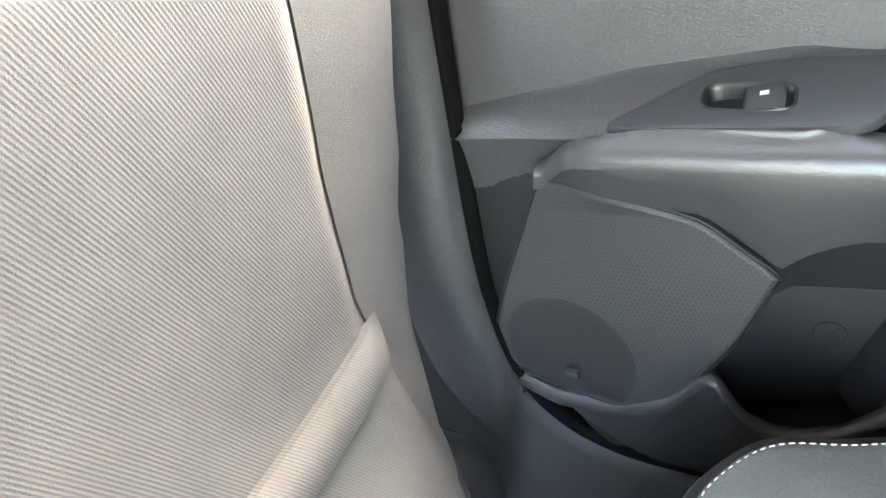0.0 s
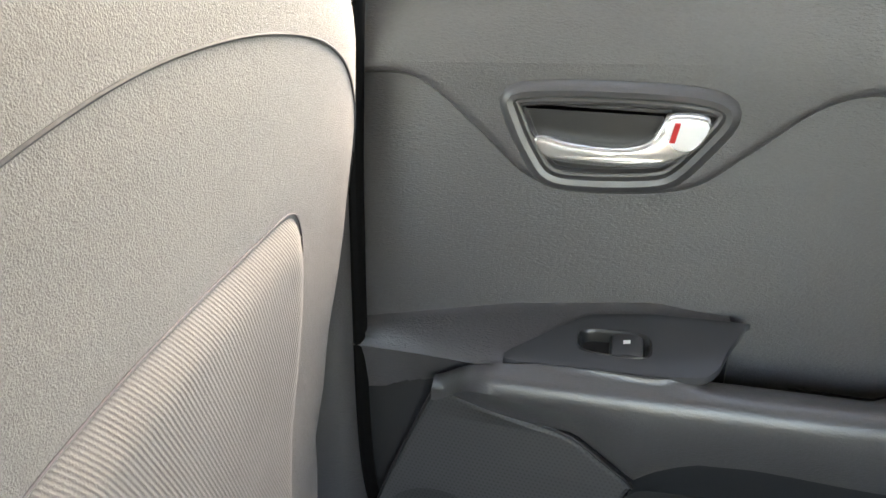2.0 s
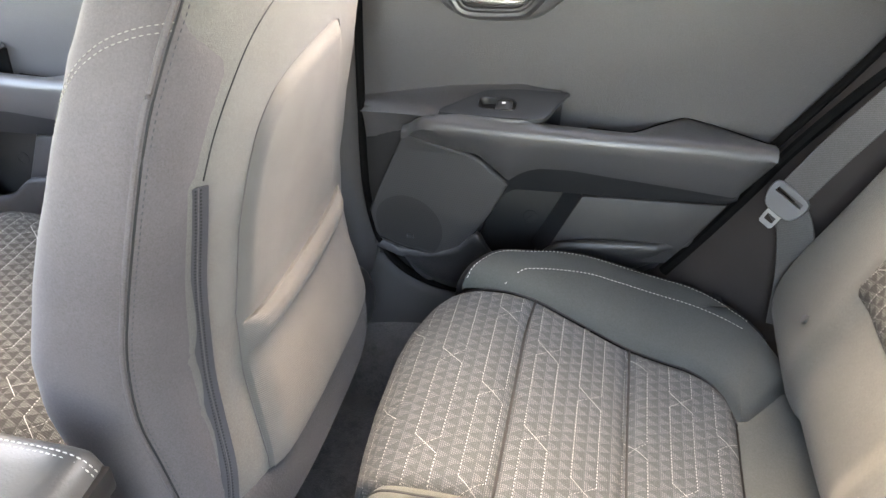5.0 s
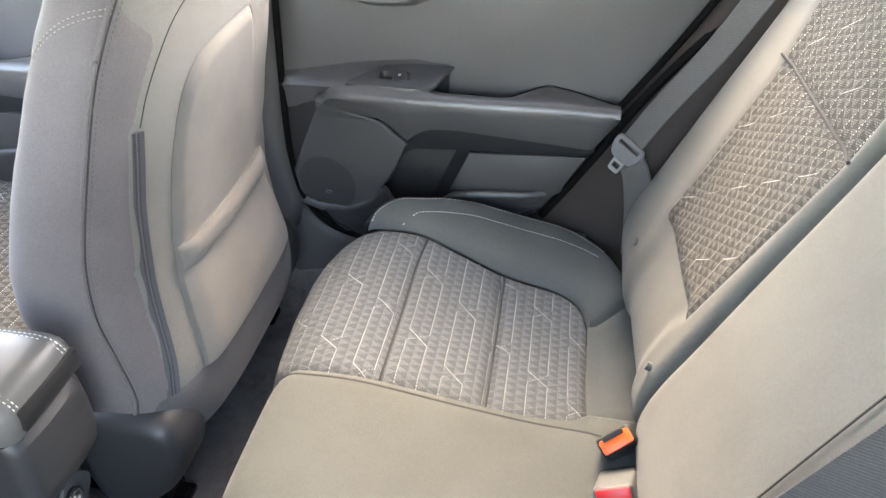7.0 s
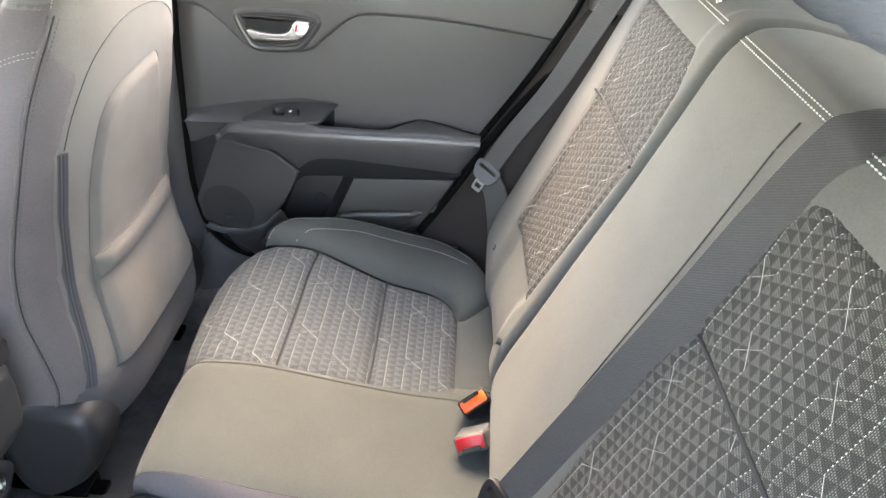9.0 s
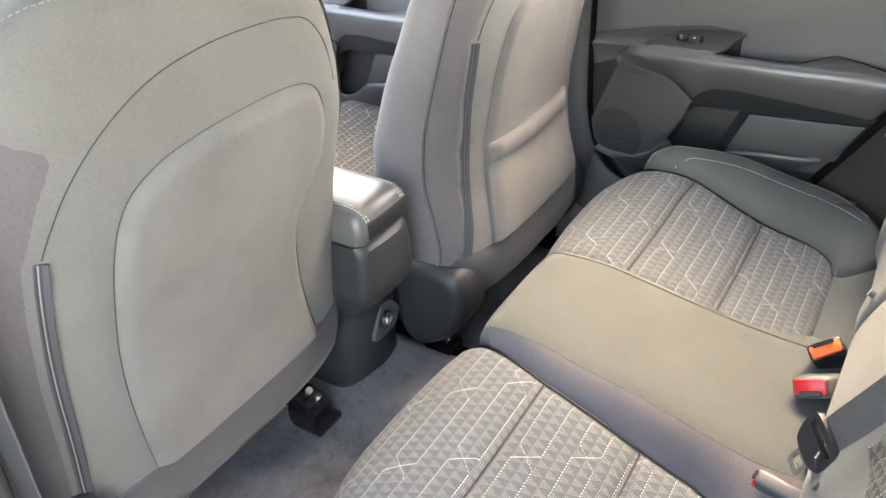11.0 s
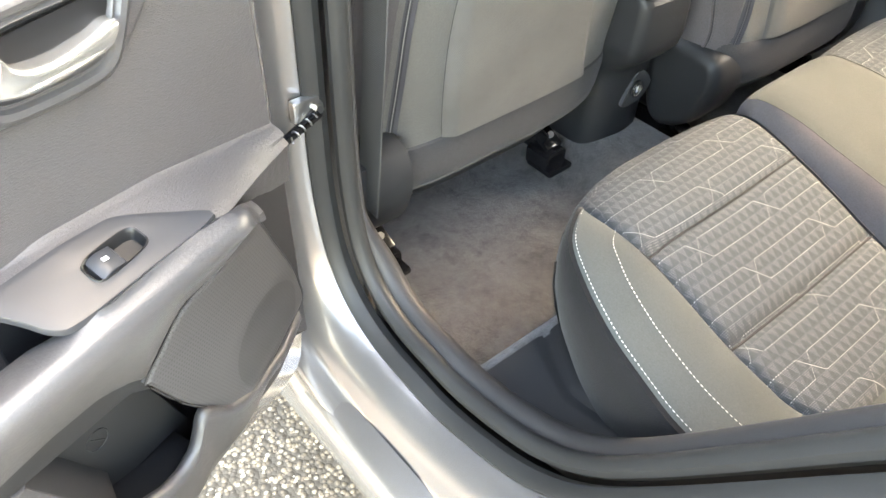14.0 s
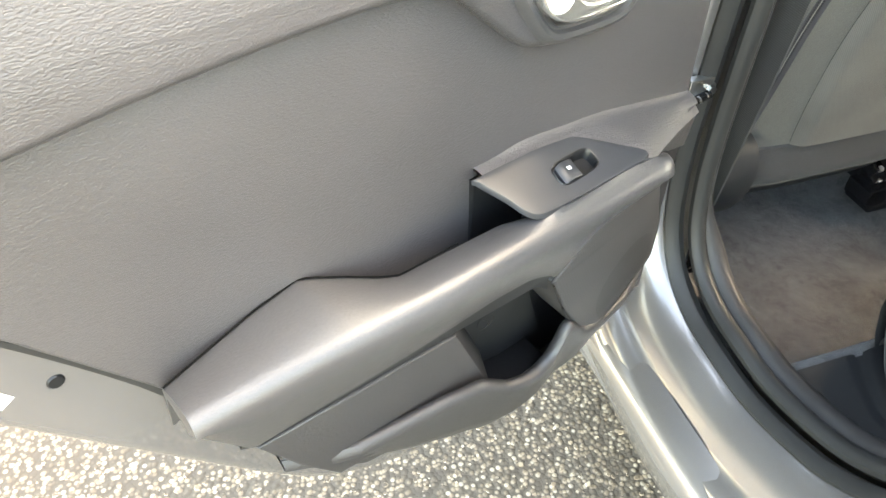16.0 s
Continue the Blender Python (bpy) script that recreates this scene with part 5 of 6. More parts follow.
        prof = [(q.x + dx, q.y + dz) for q in curve([(x, z, 0) for x, z in prof], 4, True)]
        if area(prof) < 0:
            prof.reverse()
        rows = []
        for y, o in ((-0.06, 0.0), (-0.012, 0.0), (0.0, 0.002), (0.010, 0.007), (0.016, 0.015), (0.018, 0.022), (0.0182, 0.028)):
            rows.append([(x, y0 + sgn * y, z) for x, z in inset(prof, o)])
        part("recliner_cover", skin(rows, True, False, True), TRIM_DARK, s, "dark plastic hinge cover")
    # cushion and its base
    fx = table(xb, 0.5) - 0.16
    rows = []
    for i in range(17):
        t = i / 16
        x = fx - 0.5 * t
        zt = 0.47 + 0.05 * t - 0.05 * sstep(0.85, 1.0, t)
        rows.append([(x, cy + u * 0.25, zt - 0.14 if abs(u) > 0.99 else zt - 0.1 * abs(u) ** 8 + 0.02 * abs(u) ** 3) for u in (lerp(-1, 1, j / 24) for j in range(25))])
    part("seat_cushion", skin(rows), DARK_WEAVE, s, "grey woven front seat cushion", uv=lambda x, y, z: (x, y))
    part("seat_base", rbox((fx - 0.22, cy, 0.33), (0.46, 0.44, 0.12), 0.02), BLACK, s)
    return s


DRIVER_X = [(0.38, -0.325), (0.51, -0.312), (0.70, -0.280), (0.86, -0.249), (0.95, -0.233), (0.985, -0.231), (1.01, -0.236), (1.03, -0.248), (1.05, -0.266)]
PASSENGER_X = [(0.38, -0.19), (0.45, -0.190), (0.50, -0.193), (0.55, -0.206), (0.60, -0.220), (0.66, -0.226), (0.75, -0.213), (0.83, -0.196), (0.90, -0.183), (0.95, -0.177), (0.985, -0.177), (1.01, -0.182), (1.03, -0.194), (1.045, -0.21)]
DRIVER_PLUS = {1: [(0.40, 0.018), (0.50, 0.022), (0.60, 0.016), (0.70, 0.014), (0.82, 0.022), (0.92, 0.012), (1.0, 0.0)]}
PASSENGER_PLUS = {1: [(0.40, -0.045), (0.45, -0.052), (0.52, -0.05), (0.58, -0.028), (0.64, 0.0), (0.70, 0.012), (0.78, 0.008), (0.85, 0.0)]}
DRIVER_ARCH = [(-0.182, 0.84), (-0.168, 0.865), (-0.146, 0.895), (-0.115, 0.921), (-0.075, 0.942), (-0.03, 0.955), (0.03, 0.961), (0.09, 0.960), (0.14, 0.955), (0.18, 0.943), (0.215, 0.91), (0.235, 0.86)]
PASSENGER_ARCH = [(-0.197, 0.84), (-0.185, 0.872), (-0.167, 0.90), (-0.135, 0.930), (-0.10, 0.948), (-0.05, 0.961), (0.0, 0.966), (0.06, 0.963), (0.12, 0.95), (0.17, 0.925), (0.205, 0.885), (0.225, 0.83)]
front_seat(-0.345, DRIVER_X, 1, False, "grey cloth driver's seat with zipped back cover", [(0.5, -0.206), (0.6, -0.202), (0.7, -0.2), (0.78, -0.195), (0.86, -0.183)], PANEL_DRIVER, DRIVER_PLUS, 0.022, DRIVER_ARCH)
front_seat(0.335, PASSENGER_X, -1, True, "grey cloth front passenger seat with a map pocket", [(0.47, -0.236), (0.5, -0.228), (0.56, -0.212), (0.62, -0.202), (0.68, -0.198), (0.76, -0.203), (0.86, -0.205)], PANEL_PASSENGER, PASSENGER_PLUS, 0.0, PASSENGER_ARCH)
headrest(-0.30, -0.345, 1.088, 0.26, 0.18, "dark cloth headrest on chromed posts")
headrest(-0.222, 0.312, 1.041, 0.27, 0.18, "dark cloth headrest on chromed posts")


# ---------------------------------------------------------------- centre console
def build_console():
    c = thing("centre_console", (-0.4, -0.02, 0.22), "dark plastic centre console with a stitched armrest lid", "car console")
    cy = -0.040
    rows = []
    for i in range(49):
        z = lerp(0.22, 0.597, i / 48)
        xr = table([(0.22, -0.342), (0.30, -0.337), (0.40, -0.333), (0.435, -0.329), (0.452, -0.316), (0.468, -0.294), (0.485, -0.277), (0.51, -0.268), (0.56, -0.265), (0.592, -0.267), (0.597, -0.274)], z)
        w = table([(0.22, 0.079), (0.30, 0.073), (0.42, 0.069), (0.48, 0.067), (0.597, 0.061)], z)
        ym = table([(0.22, -0.004), (0.42, -0.006), (0.47, -0.022), (0.50, -0.034), (0.597, -0.040)], z)
        r = table([(0.22, 0.05), (0.42, 0.04), (0.50, 0.022), (0.597, 0.02)], z)
        row = [(-0.62, ym - w, z), (-0.45, ym - w, z), (xr - r, ym - w, z)]
        row += [(xr - r + r * math.sin(a), ym - w + r - r * math.cos(a), z) for a in (0.3, 0.6, 0.9, 1.2, 1.5)]
        row += [(xr + 0.003, lerp(ym - w + r, ym + w - r, k), z) for k in (0.3, 0.5, 0.7)]
        row += [(xr - r + r * math.cos(a), ym + w - r + r * math.sin(a), z) for a in (0.05, 0.4, 0.7, 1.0, 1.3)]
        row += [(xr - r, ym + w, z), (-0.45, ym + w, z), (-0.62, ym + w, z)]
        rows.append(row)
    part("body", skin(rows, True, True, True), TRIM_DARK, c, "dark moulded console body")
    # lid with a rounded top
    rows = []
    for z, o, dx in ((0.601, -0.003, -0.004), (0.603, 0.001, 0.001), (0.612, 0.002, 0.003), (0.628, 0.002, 0.004), (0.642, 0.0, 0.0), (0.650, -0.005, -0.005), (0.655, -0.012, -0.013), (0.658, -0.022, -0.024), (0.659, -0.04, -0.045)):
        w, xr, r = 0.061 + o, -0.268 + dx, 0.018
        row = [(-0.56, cy - w, z), (xr - r, cy - w, z)] + [(xr - r + r * math.sin(a), cy - w + r - r * math.cos(a), z) for a in (0.3, 0.65, 1.0, 1.3)]
        row += [(xr + 0.001, cy, z)] + [(xr - r + r * math.cos(a), cy + w - r + r * math.sin(a), z) for a in (0.25, 0.6, 0.95, 1.3)] + [(xr - r, cy + w, z), (-0.56, cy + w, z)]
        rows.append(row)
    lid = part("lid", skin(rows, True, True, True), LEATHER, c, "padded stitched leather lid")
    part("lid_gap", rbox((-0.42, cy, 0.599), (0.28, 0.112, 0.006), 0.001, 1), BLACK, c)
    for dy in (-0.042, 0.042):
        for off in (-0.0025, 0.0025):
            line = curve([(-0.5, cy + dy + off, 0.6575), (-0.32, cy + dy + off, 0.6575), (-0.292, cy + dy + off, 0.6562), (-0.277, cy + dy + off, 0.6515), (-0.268, cy + dy + off, 0.643), (-0.2645, cy + dy + off, 0.637)], 8)
            part("stitching", dashes(line, 0.0036, 0.0022, 0.0006), THREAD, lid, "pale double stitching")
    part("latch", rbox((-0.2655, cy + 0.006, 0.622), (0.009, 0.100, 0.026), 0.003), BLACK, c, "glossy black lid latch")
    # socket in its shield-shaped recess
    px, py, pz = -0.331, 0.003, 0.383
    shield = [(0.008, 0.034), (0.022, 0.026), (0.037, 0.008), (0.039, -0.004), (0.026, -0.022), (0.004, -0.030), (-0.024, -0.030), (-0.034, -0.022), (-0.024, 0.004), (-0.008, 0.030)]
    loop = curve([(px + 0.004, py + a, pz + b) for a, b in shield], 4, True)
    mid = Vector((px, py, pz))
    rr = [[mid + (q - mid) * k + Vector((o, 0, 0)) for q in loop] for k, o in ((1.0, -0.006), (1.0, 0.001), (0.95, 0.002), (0.05, 0.001))]
    part("socket_plate", skin(rr, True, False, True), GREY_SHELL, c, "grey socket plate")
    for r0, r1, o, mat_, nm in ((0.0165, 0.013, 0.008, BLACK, "socket_ring"), (0.0125, 0.010, 0.0095, CHROME, "socket_rim")):
        rings = [[(px + dx, py + r * math.cos(t), pz + r * math.sin(t)) for t in (2 * math.pi * j / 28 for j in range(28))] for r, dx in ((r0, 0.002), (r0, o), (r1, o), (r1, 0.004))]
        part(nm, skin(rings, True), mat_, c)
    part("socket_cap", tube([(px + 0.002, py, pz), (px + 0.0075, py, pz)], 0.010, 24), BLACK, c)
    part("socket_mark", rbox((px + 0.008, py - 0.001, pz), (0.001, 0.005, 0.012), 0.0004), WHITE, c, "pale socket symbol")
    return c


build_console()


# ---------------------------------------------------------------- floor and body
def floor_z(x, y):
    tunnel = 0.085 * (1 - sstep(0.04, 0.17, abs(y))) 
    side = 0.10 * sstep(0.54, 0.625, abs(y))
    kick = 0.145 * sstep(-0.12, -0.04, x)
    cross = 0.05 * (1 - sstep(-0.56, -0.46, x))
    return 0.203 + max(tunnel, side, kick) + cross


def build_floor():
    rows = [[(x, y, floor_z(x, y) + 0.002 * noise.noise((x * 9, y * 9, 0))) for y in (lerp(-0.645, 0.645, j / 100) for j in range(101))] for x in (lerp(-1.3, 0.05, i / 110) for i in range(111))]
    ob = part("floor", skin(rows), CARPET, None)
    tagged(ob, "grey-brown carpeted car floor with scuffed pile", "car floor", kind="structure")
    # lighter strip of carpet up the front of the bench
    rows = [[(x, y, floor_z(x, y) + 0.004) for y in (lerp(-0.632, 0.632, j / 60) for j in range(61))] for x in (lerp(-0.082, -0.03, i / 8) for i in range(9))]
    ob = part("kick_carpet", skin(rows), CARPET_GREY, None)
    tagged(ob, "grey carpet strip below the rear bench", "car floor", kind="structure")
    for sgn, nm in ((1, "trim_right"), (-1, "trim_left")):
        rows = []
        for i in range(25):
            x = lerp(-0.034, 0.30, i / 24)
            y0 = table([(-0.034, 0.43), (0.0, 0.47), (0.06, 0.53), (0.14, 0.55), (0.3, 0.55)], x)
            zt = floor_z(min(x, -0.03), 0.6) + 0.008 + 0.10 * sstep(0.02, 0.3, x)
            rows.append([(x, sgn * lerp(y0, 0.637, k), zt + 0.03 * (1 - k) ** 2 * sstep(-0.03, 0.05, x) - 0.006 * math.exp(-((k - 0.42) / 0.05) ** 2)) for k in (m / 20 for m in range(21))])
        ob = part(nm, skin(rows), TRIM_DARK, None)
        tagged(ob, "dark plastic trim beside the bench foot", "car trim", kind="structure")


build_floor()

# the door opening's edge, as (x, z)
OPENING = [(-0.12, 1.36), (-0.19, 1.2), (-0.236, 1.0), (-0.248, 0.86), (-0.252, 0.74), (-0.254, 0.60), (-0.25, 0.52), (-0.234, 0.448), (-0.2, 0.398), (-0.15, 0.37), (-0.09, 0.36), (-0.02, 0.357), (0.06, 0.374), (0.12, 0.40), (0.175, 0.445), (0.235, 0.522), (0.335, 0.672), (0.43, 0.82), (0.5, 0.96), (0.52, 1.1), (0.46, 1.25), (0.33, 1.34)]


def sweep(profile, side, dense=8, tilt=True):
    """Runs a profile of (outwards from the opening, y) round the door opening."""
    path = [(q.x, q.y) for q in curve([(x, z, 0) for x, z in OPENING], dense)]
    rows = []
    for i, (x, z) in enumerate(path):
        a, b = path[max(0, i - 1)], path[min(len(path) - 1, i + 1)]
        t = Vector((b[0] - a[0], b[1] - a[1])).normalized()
        n = Vector((t.y, -t.x)) * -1
        lean = 0.30 * max(0.0, z - 0.95)
        rows.append([(x - n.x * o, side * (y - lean), z - n.y * o) for o, y in profile])
    return rows


def build_side(side, tag):
    b = thing("body_side", (0.0, side * 0.75, 0.3), f"grey painted body side with black door seals, {tag}", "car body", "body sides")
    jamb = [(0.010, 0.706), (0.012, 0.714), (0.016, 0.727), (0.028, 0.741), (0.044, 0.752), (0.058, 0.757), (0.066, 0.762), (0.07, 0.770), (0.074, 0.786), (0.084, 0.790), (0.094, 0.791), (0.1, 0.797), (0.106, 0.802), (0.122, 0.803), (0.14, 0.80), (0.17, 0.79)]
    part("door_jamb", skin(sweep(jamb, side)), PAINT, b, "grey painted door jamb with pressed ridges", sharp=60)
    lip = [(0.004, 0.684), (0.012, 0.686), (0.019, 0.694), (0.02, 0.703), (0.014, 0.71), (0.006, 0.712), (0.0, 0.706), (-0.002, 0.695)]
    part("outer_seal", skin(sweep(lip, side), True), RUBBER, b, "black rubber seal lip")
    thin = 0.55 if side > 0 else 1.0
    bead = [(-0.006 + 0.011 * thin * math.cos(t), 0.669 + 0.013 * thin * math.sin(t)) for t in (2 * math.pi * j / 10 for j in range(10))]
    part("door_seal", skin(sweep(bead, side), True), SEAL if side > 0 else RUBBER, b, "black rubber door seal")
    trim = [(-0.002, 0.664), (-0.012, 0.66), (-0.018, 0.652), (-0.02, 0.642), (-0.016, 0.632), (-0.004, 0.626), (0.03, 0.622), (0.09, 0.62)]
    if side > 0:
        trim = [(0.0, 0.680), (0.002, 0.674), (0.008, 0.668), (0.018, 0.663), (0.032, 0.658), (0.045, 0.652), (0.07, 0.642), (0.10, 0.628)]
    rows = []
    for row in sweep(trim, side):
        x, _, z = row[0]
        slim = sstep(0.40, 0.50, z) if x < 0.0 and side < 0 else 0.0
        rows.append([(x_ + (0.006 * slim if k > 1 else 0.0) * -1, y_ + side * 0.022 * slim * min(1.0, k / 4), z_) for k, (x_, y_, z_) in enumerate(row)])
    part("sill_trim", skin(rows), SILL, b, "dark plastic sill trim", sharp=60)
    # rocker below the jamb
    prof = [(0.803, 0.272), (0.806, 0.262), (0.80, 0.252), (0.792, 0.248), (0.797, 0.24), (0.80, 0.22), (0.788, 0.205), (0.77, 0.195), (0.745, 0.15), (0.6, 0.14)]
    rows = [[(x, side * y, z) for y, z in [(0.76, 0.30), (0.785, 0.292), (0.797, 0.282)] + prof] for x in (-1.4, -0.9, -0.5, -0.2, 0.0, 0.2, 0.5)]
    part("rocker", skin(rows), PAINT, b, "grey painted rocker panel")
    # pillar between the doors, inside
    pil = []
    for z in (lerp(0.30, 1.34, i / 26) for i in range(27)):
        x = table([(z_, x_) for x_, z_ in sorted(((x_, z_) for x_, z_ in OPENING[:8]), key=lambda q: q[1])], z)
        lean = 0.30 * max(0.0, z - 0.95)
        w = table([(0.3, 0.2), (0.5, 0.13), (0.8, 0.10), (1.3, 0.09)], z)
        pil.append([(x + 0.002, side * (0.668 - lean), z), (x - 0.004, side * (0.658 - lean), z), (x - 0.016, side * (0.650 - lean), z), (x - w * 0.5, side * (0.645 - lean), z), (x - w, side * (0.65 - lean), z), (x - w - 0.012, side * (0.66 - lean), z), (x - w - 0.012, side * (0.73 - lean), z)])
    part("pillar_trim", skin(pil), TRIM, b, "grained pillar trim")
    # rear quarter trim beside the backrest
    q = []
    for t in (i / 20 for i in range(21)):
        x0, z0 = lerp(0.185, 0.50, t), lerp(0.43, 0.93, t)
        q.append([(x0 + 0.0, side * 0.668, z0), (x0 + 0.012, side * 0.648, z0 - 0.004), (x0 + 0.05, side * (0.625 - 0.01 * t), z0 - 0.02), (x0 + 0.12, side * (0.607 - 0.02 * t), z0 - 0.05), (x0 + 0.20, side * 0.592, z0 - 0.09), (x0 + 0.36, side * 0.585, z0 - 0.12)])
    part("quarter_trim", skin(q), QUARTER, b, "dark wheel-arch trim beside the seat")
    q = []
    for t in (i / 12 for i in range(13)):
        x0, z0 = lerp(0.50, 0.40, t * t), lerp(0.93, 1.36, t)
        lean = 0.3 * max(0.0, z0 - 0.95)
        q.append([(x0, side * (0.668 - lean), z0), (x0 + 0.015, side * (0.64 - lean), z0), (x0 + 0.12, side * (0.625 - lean), z0), (x0 + 0.32, side * (0.62 - lean), z0), (x0 + 0.6, side * (0.6 - lean), z0)])
    part("rear_pillar_trim", skin(q), TRIM, b, "grained rear pillar trim")
    # rear wing outside
    w = [[(0.30 + 0.0 * k, side * y, z), (0.7, side * y, z), (1.25, side * (y - 0.06), z)] for y, z, k in ((0.78, 0.2, 0), (0.83, 0.5, 0), (0.84, 0.75, 1), (0.80, 0.95, 1), (0.70, 1.2, 1), (0.6, 1.4, 1))]
    w = [[(max(p[0], table([(0.2, 0.36), (0.5, 0.36), (0.75, 0.52), (0.95, 0.62), (1.2, 0.62), (1.4, 0.5)], p[2])), p[1], p[2]) for p in row] for row in w]
    part("rear_wing", skin(w), PAINT, b, "grey painted rear wing")
    if side > 0:
        # a black tube painted in for the deep gap's shade
        part("gap_shade", tube(curve([(x + 0.012, side * 0.652, z + 0.002) for x, z in REAR_EDGE], 6), 0.0085, 8), SEAL, b, "black strip standing for the shaded gap behind the closed door")
    return b


left_side = build_side(-1, "with the doorway open")
right_side = build_side(1, "with the door shut")


def check_strap():
    c = thing("door_check_strap", (-0.262, -0.707, 0.66), "steel door check strap bolted to the pillar", "door stop")
    part("bracket", rbox((-0.256, -0.712, 0.662), (0.012, 0.034, 0.026), 0.003), STEEL, c, "pressed steel bracket")
    pin = [(-0.2515, -0.700, 0.661), (-0.244, -0.700, 0.661)]
    part("bolt", join(tube(pin, 0.0055, 6), tube([(-0.2525, -0.700, 0.661), (-0.2505, -0.700, 0.661)], 0.0085, 16)), STEEL, c, "hexagon bolt")
    part("spring", tube([(-0.246 + 0.0045 * math.cos(t), -0.706 - 0.0013 * t, 0.655 + 0.0045 * math.sin(t) - 0.0007 * t) for t in (0.35 * i for i in range(72))], 0.0011, 5), STEEL, c, "small coil spring")
    part("arm", strap([(-0.246, -0.700, 0.657), (-0.252, -0.728, 0.640), (-0.260, -0.763, 0.617), (-0.268, -0.80, 0.594), (-0.272, -0.82, 0.582)], (0.3, 0.5, 0.8), 0.013, 0.003), GLOSS, c, "black check arm")
    return c


check_strap()


def shell():
    """Roof, glass, bulkheads and tail: they close the cabin."""
    r = thing("car_roof", (0, 0, 1.36), "pale cloth headliner under a grey steel roof", "car roof", kind="")
    def roof(o):
        return [[(x, y, 1.43 + o - 0.10 * (y / 0.58) ** 4 - 0.12 * sstep(0.4, 1.3, x) - 0.10 * sstep(-0.5, -1.1, x)) for y in (lerp(-0.58, 0.58, j / 16) for j in range(17))] for x in (lerp(-1.0, 1.25, i / 20) for i in range(21))]
    part("headliner", skin(roof(0.0)), HEADLINER, r, "pale cloth headliner")
    part("roof_skin", skin(roof(0.03)), PAINT, r, "grey painted roof")
    for s_ in (-1, 1):
        part("cant_rail", tube(curve([(-1.0, s_ * 0.57, 1.26), (-0.4, s_ * 0.585, 1.345), (0.1, s_ * 0.585, 1.36), (0.5, s_ * 0.575, 1.33), (0.9, s_ * 0.56, 1.28)], 6), 0.03, 10), HEADLINER, r)
        part("front_pillar", tube(curve([(-1.0, s_ * 0.57, 1.27), (-1.3, s_ * 0.62, 1.12), (-1.65, s_ * 0.68, 0.95)], 6), 0.035, 10), TRIM, r)
    wsc = [[(lerp(-1.0, -1.7, t), lerp(-0.56, -0.66, t) * u, lerp(1.33, 0.93, t)) for u in (1, 0.5, 0, -0.5, -1)] for t in (0, 0.25, 0.5, 0.75, 1)]
    g = part("windscreen", skin(wsc), GLASS, r, "clear windscreen")
    g.visible_shadow = False
    rg = [[(lerp(1.2, 1.45, t), lerp(-0.5, -0.55, t) * u, lerp(1.28, 0.98, t)) for u in (1, 0.5, 0, -0.5, -1)] for t in (0, 0.5, 1)]
    g = part("rear_glass", skin(rg), GLASS, r, "clear rear window")
    g.visible_shadow = False
    t = thing("car_tail", (1.3, 0, 0.3), "dark boot lining and grey tailgate", "car tailgate")
    part("tailgate", skin([[(1.45, y, z) for y in (-0.65, 0, 0.65)] for z in (0.25, 0.98)]), PAINT, t, "grey tailgate")
    part("boot_floor", skin([[(x, y, 0.42) for y in (-0.6, 0, 0.6)] for x in (0.42, 1.45)]), CARPET_GREY, t, "carpeted boot floor")
    sh = part("parcel_shelf", skin([[(x, y, z) for y in (lerp(-0.58, 0.58, j / 12) for j in range(13))] for x, z in ((0.70, 0.985), (0.72, 1.0), (1.0, 1.0), (1.4, 0.985))]), CARPET_GREY, None)
    tagged(sh, "grey felt parcel shelf behind the rear seats", "parcel shelf")
    global DASH
    DASH = d = thing("dashboard", (-1.4, 0, 0.5), "dark moulded dashboard below the windscreen", "dashboard")
    rows = [[(x, y, z + 0.012 * math.cos(3 * y)) for y in (lerp(-0.68, 0.68, j / 24) for j in range(25))] for x, z in ((-1.28, 0.40), (-1.2, 0.55), (-1.13, 0.68), (-1.12, 0.78), (-1.17, 0.855), (-1.3, 0.885), (-1.7, 0.90))]
    part("fascia", skin(rows), TRIM_DARK, d, "dark fascia")
    part("screen", rbox((-1.125, 0.0, 0.80), (0.02, 0.24, 0.13), 0.006), BLACK, d, "glossy black screen")
    for y in (-0.55, -0.14, 0.14, 0.55):
        part("air_vent", rbox((-1.118, y, 0.755), (0.018, 0.10, 0.05), 0.006), BLACK, d, "black air vent")
    bk = part("bulkhead", skin([[(-1.72, y, z) for y in (-0.72, 0, 0.72)] for z in (0.15, 0.93)]), TRIM_DARK, None)
    tagged(bk, "dark bulkhead ahead of the footwells", "bulkhead", kind="structure")
    un = part("underbody", skin([[(x, y, 0.15) for y in (-0.74, 0, 0.74)] for x in (-1.7, 0.0, 1.45)]), BLACK, None)
    tagged(un, "black underside of the car", "underbody", kind="structure")


shell()


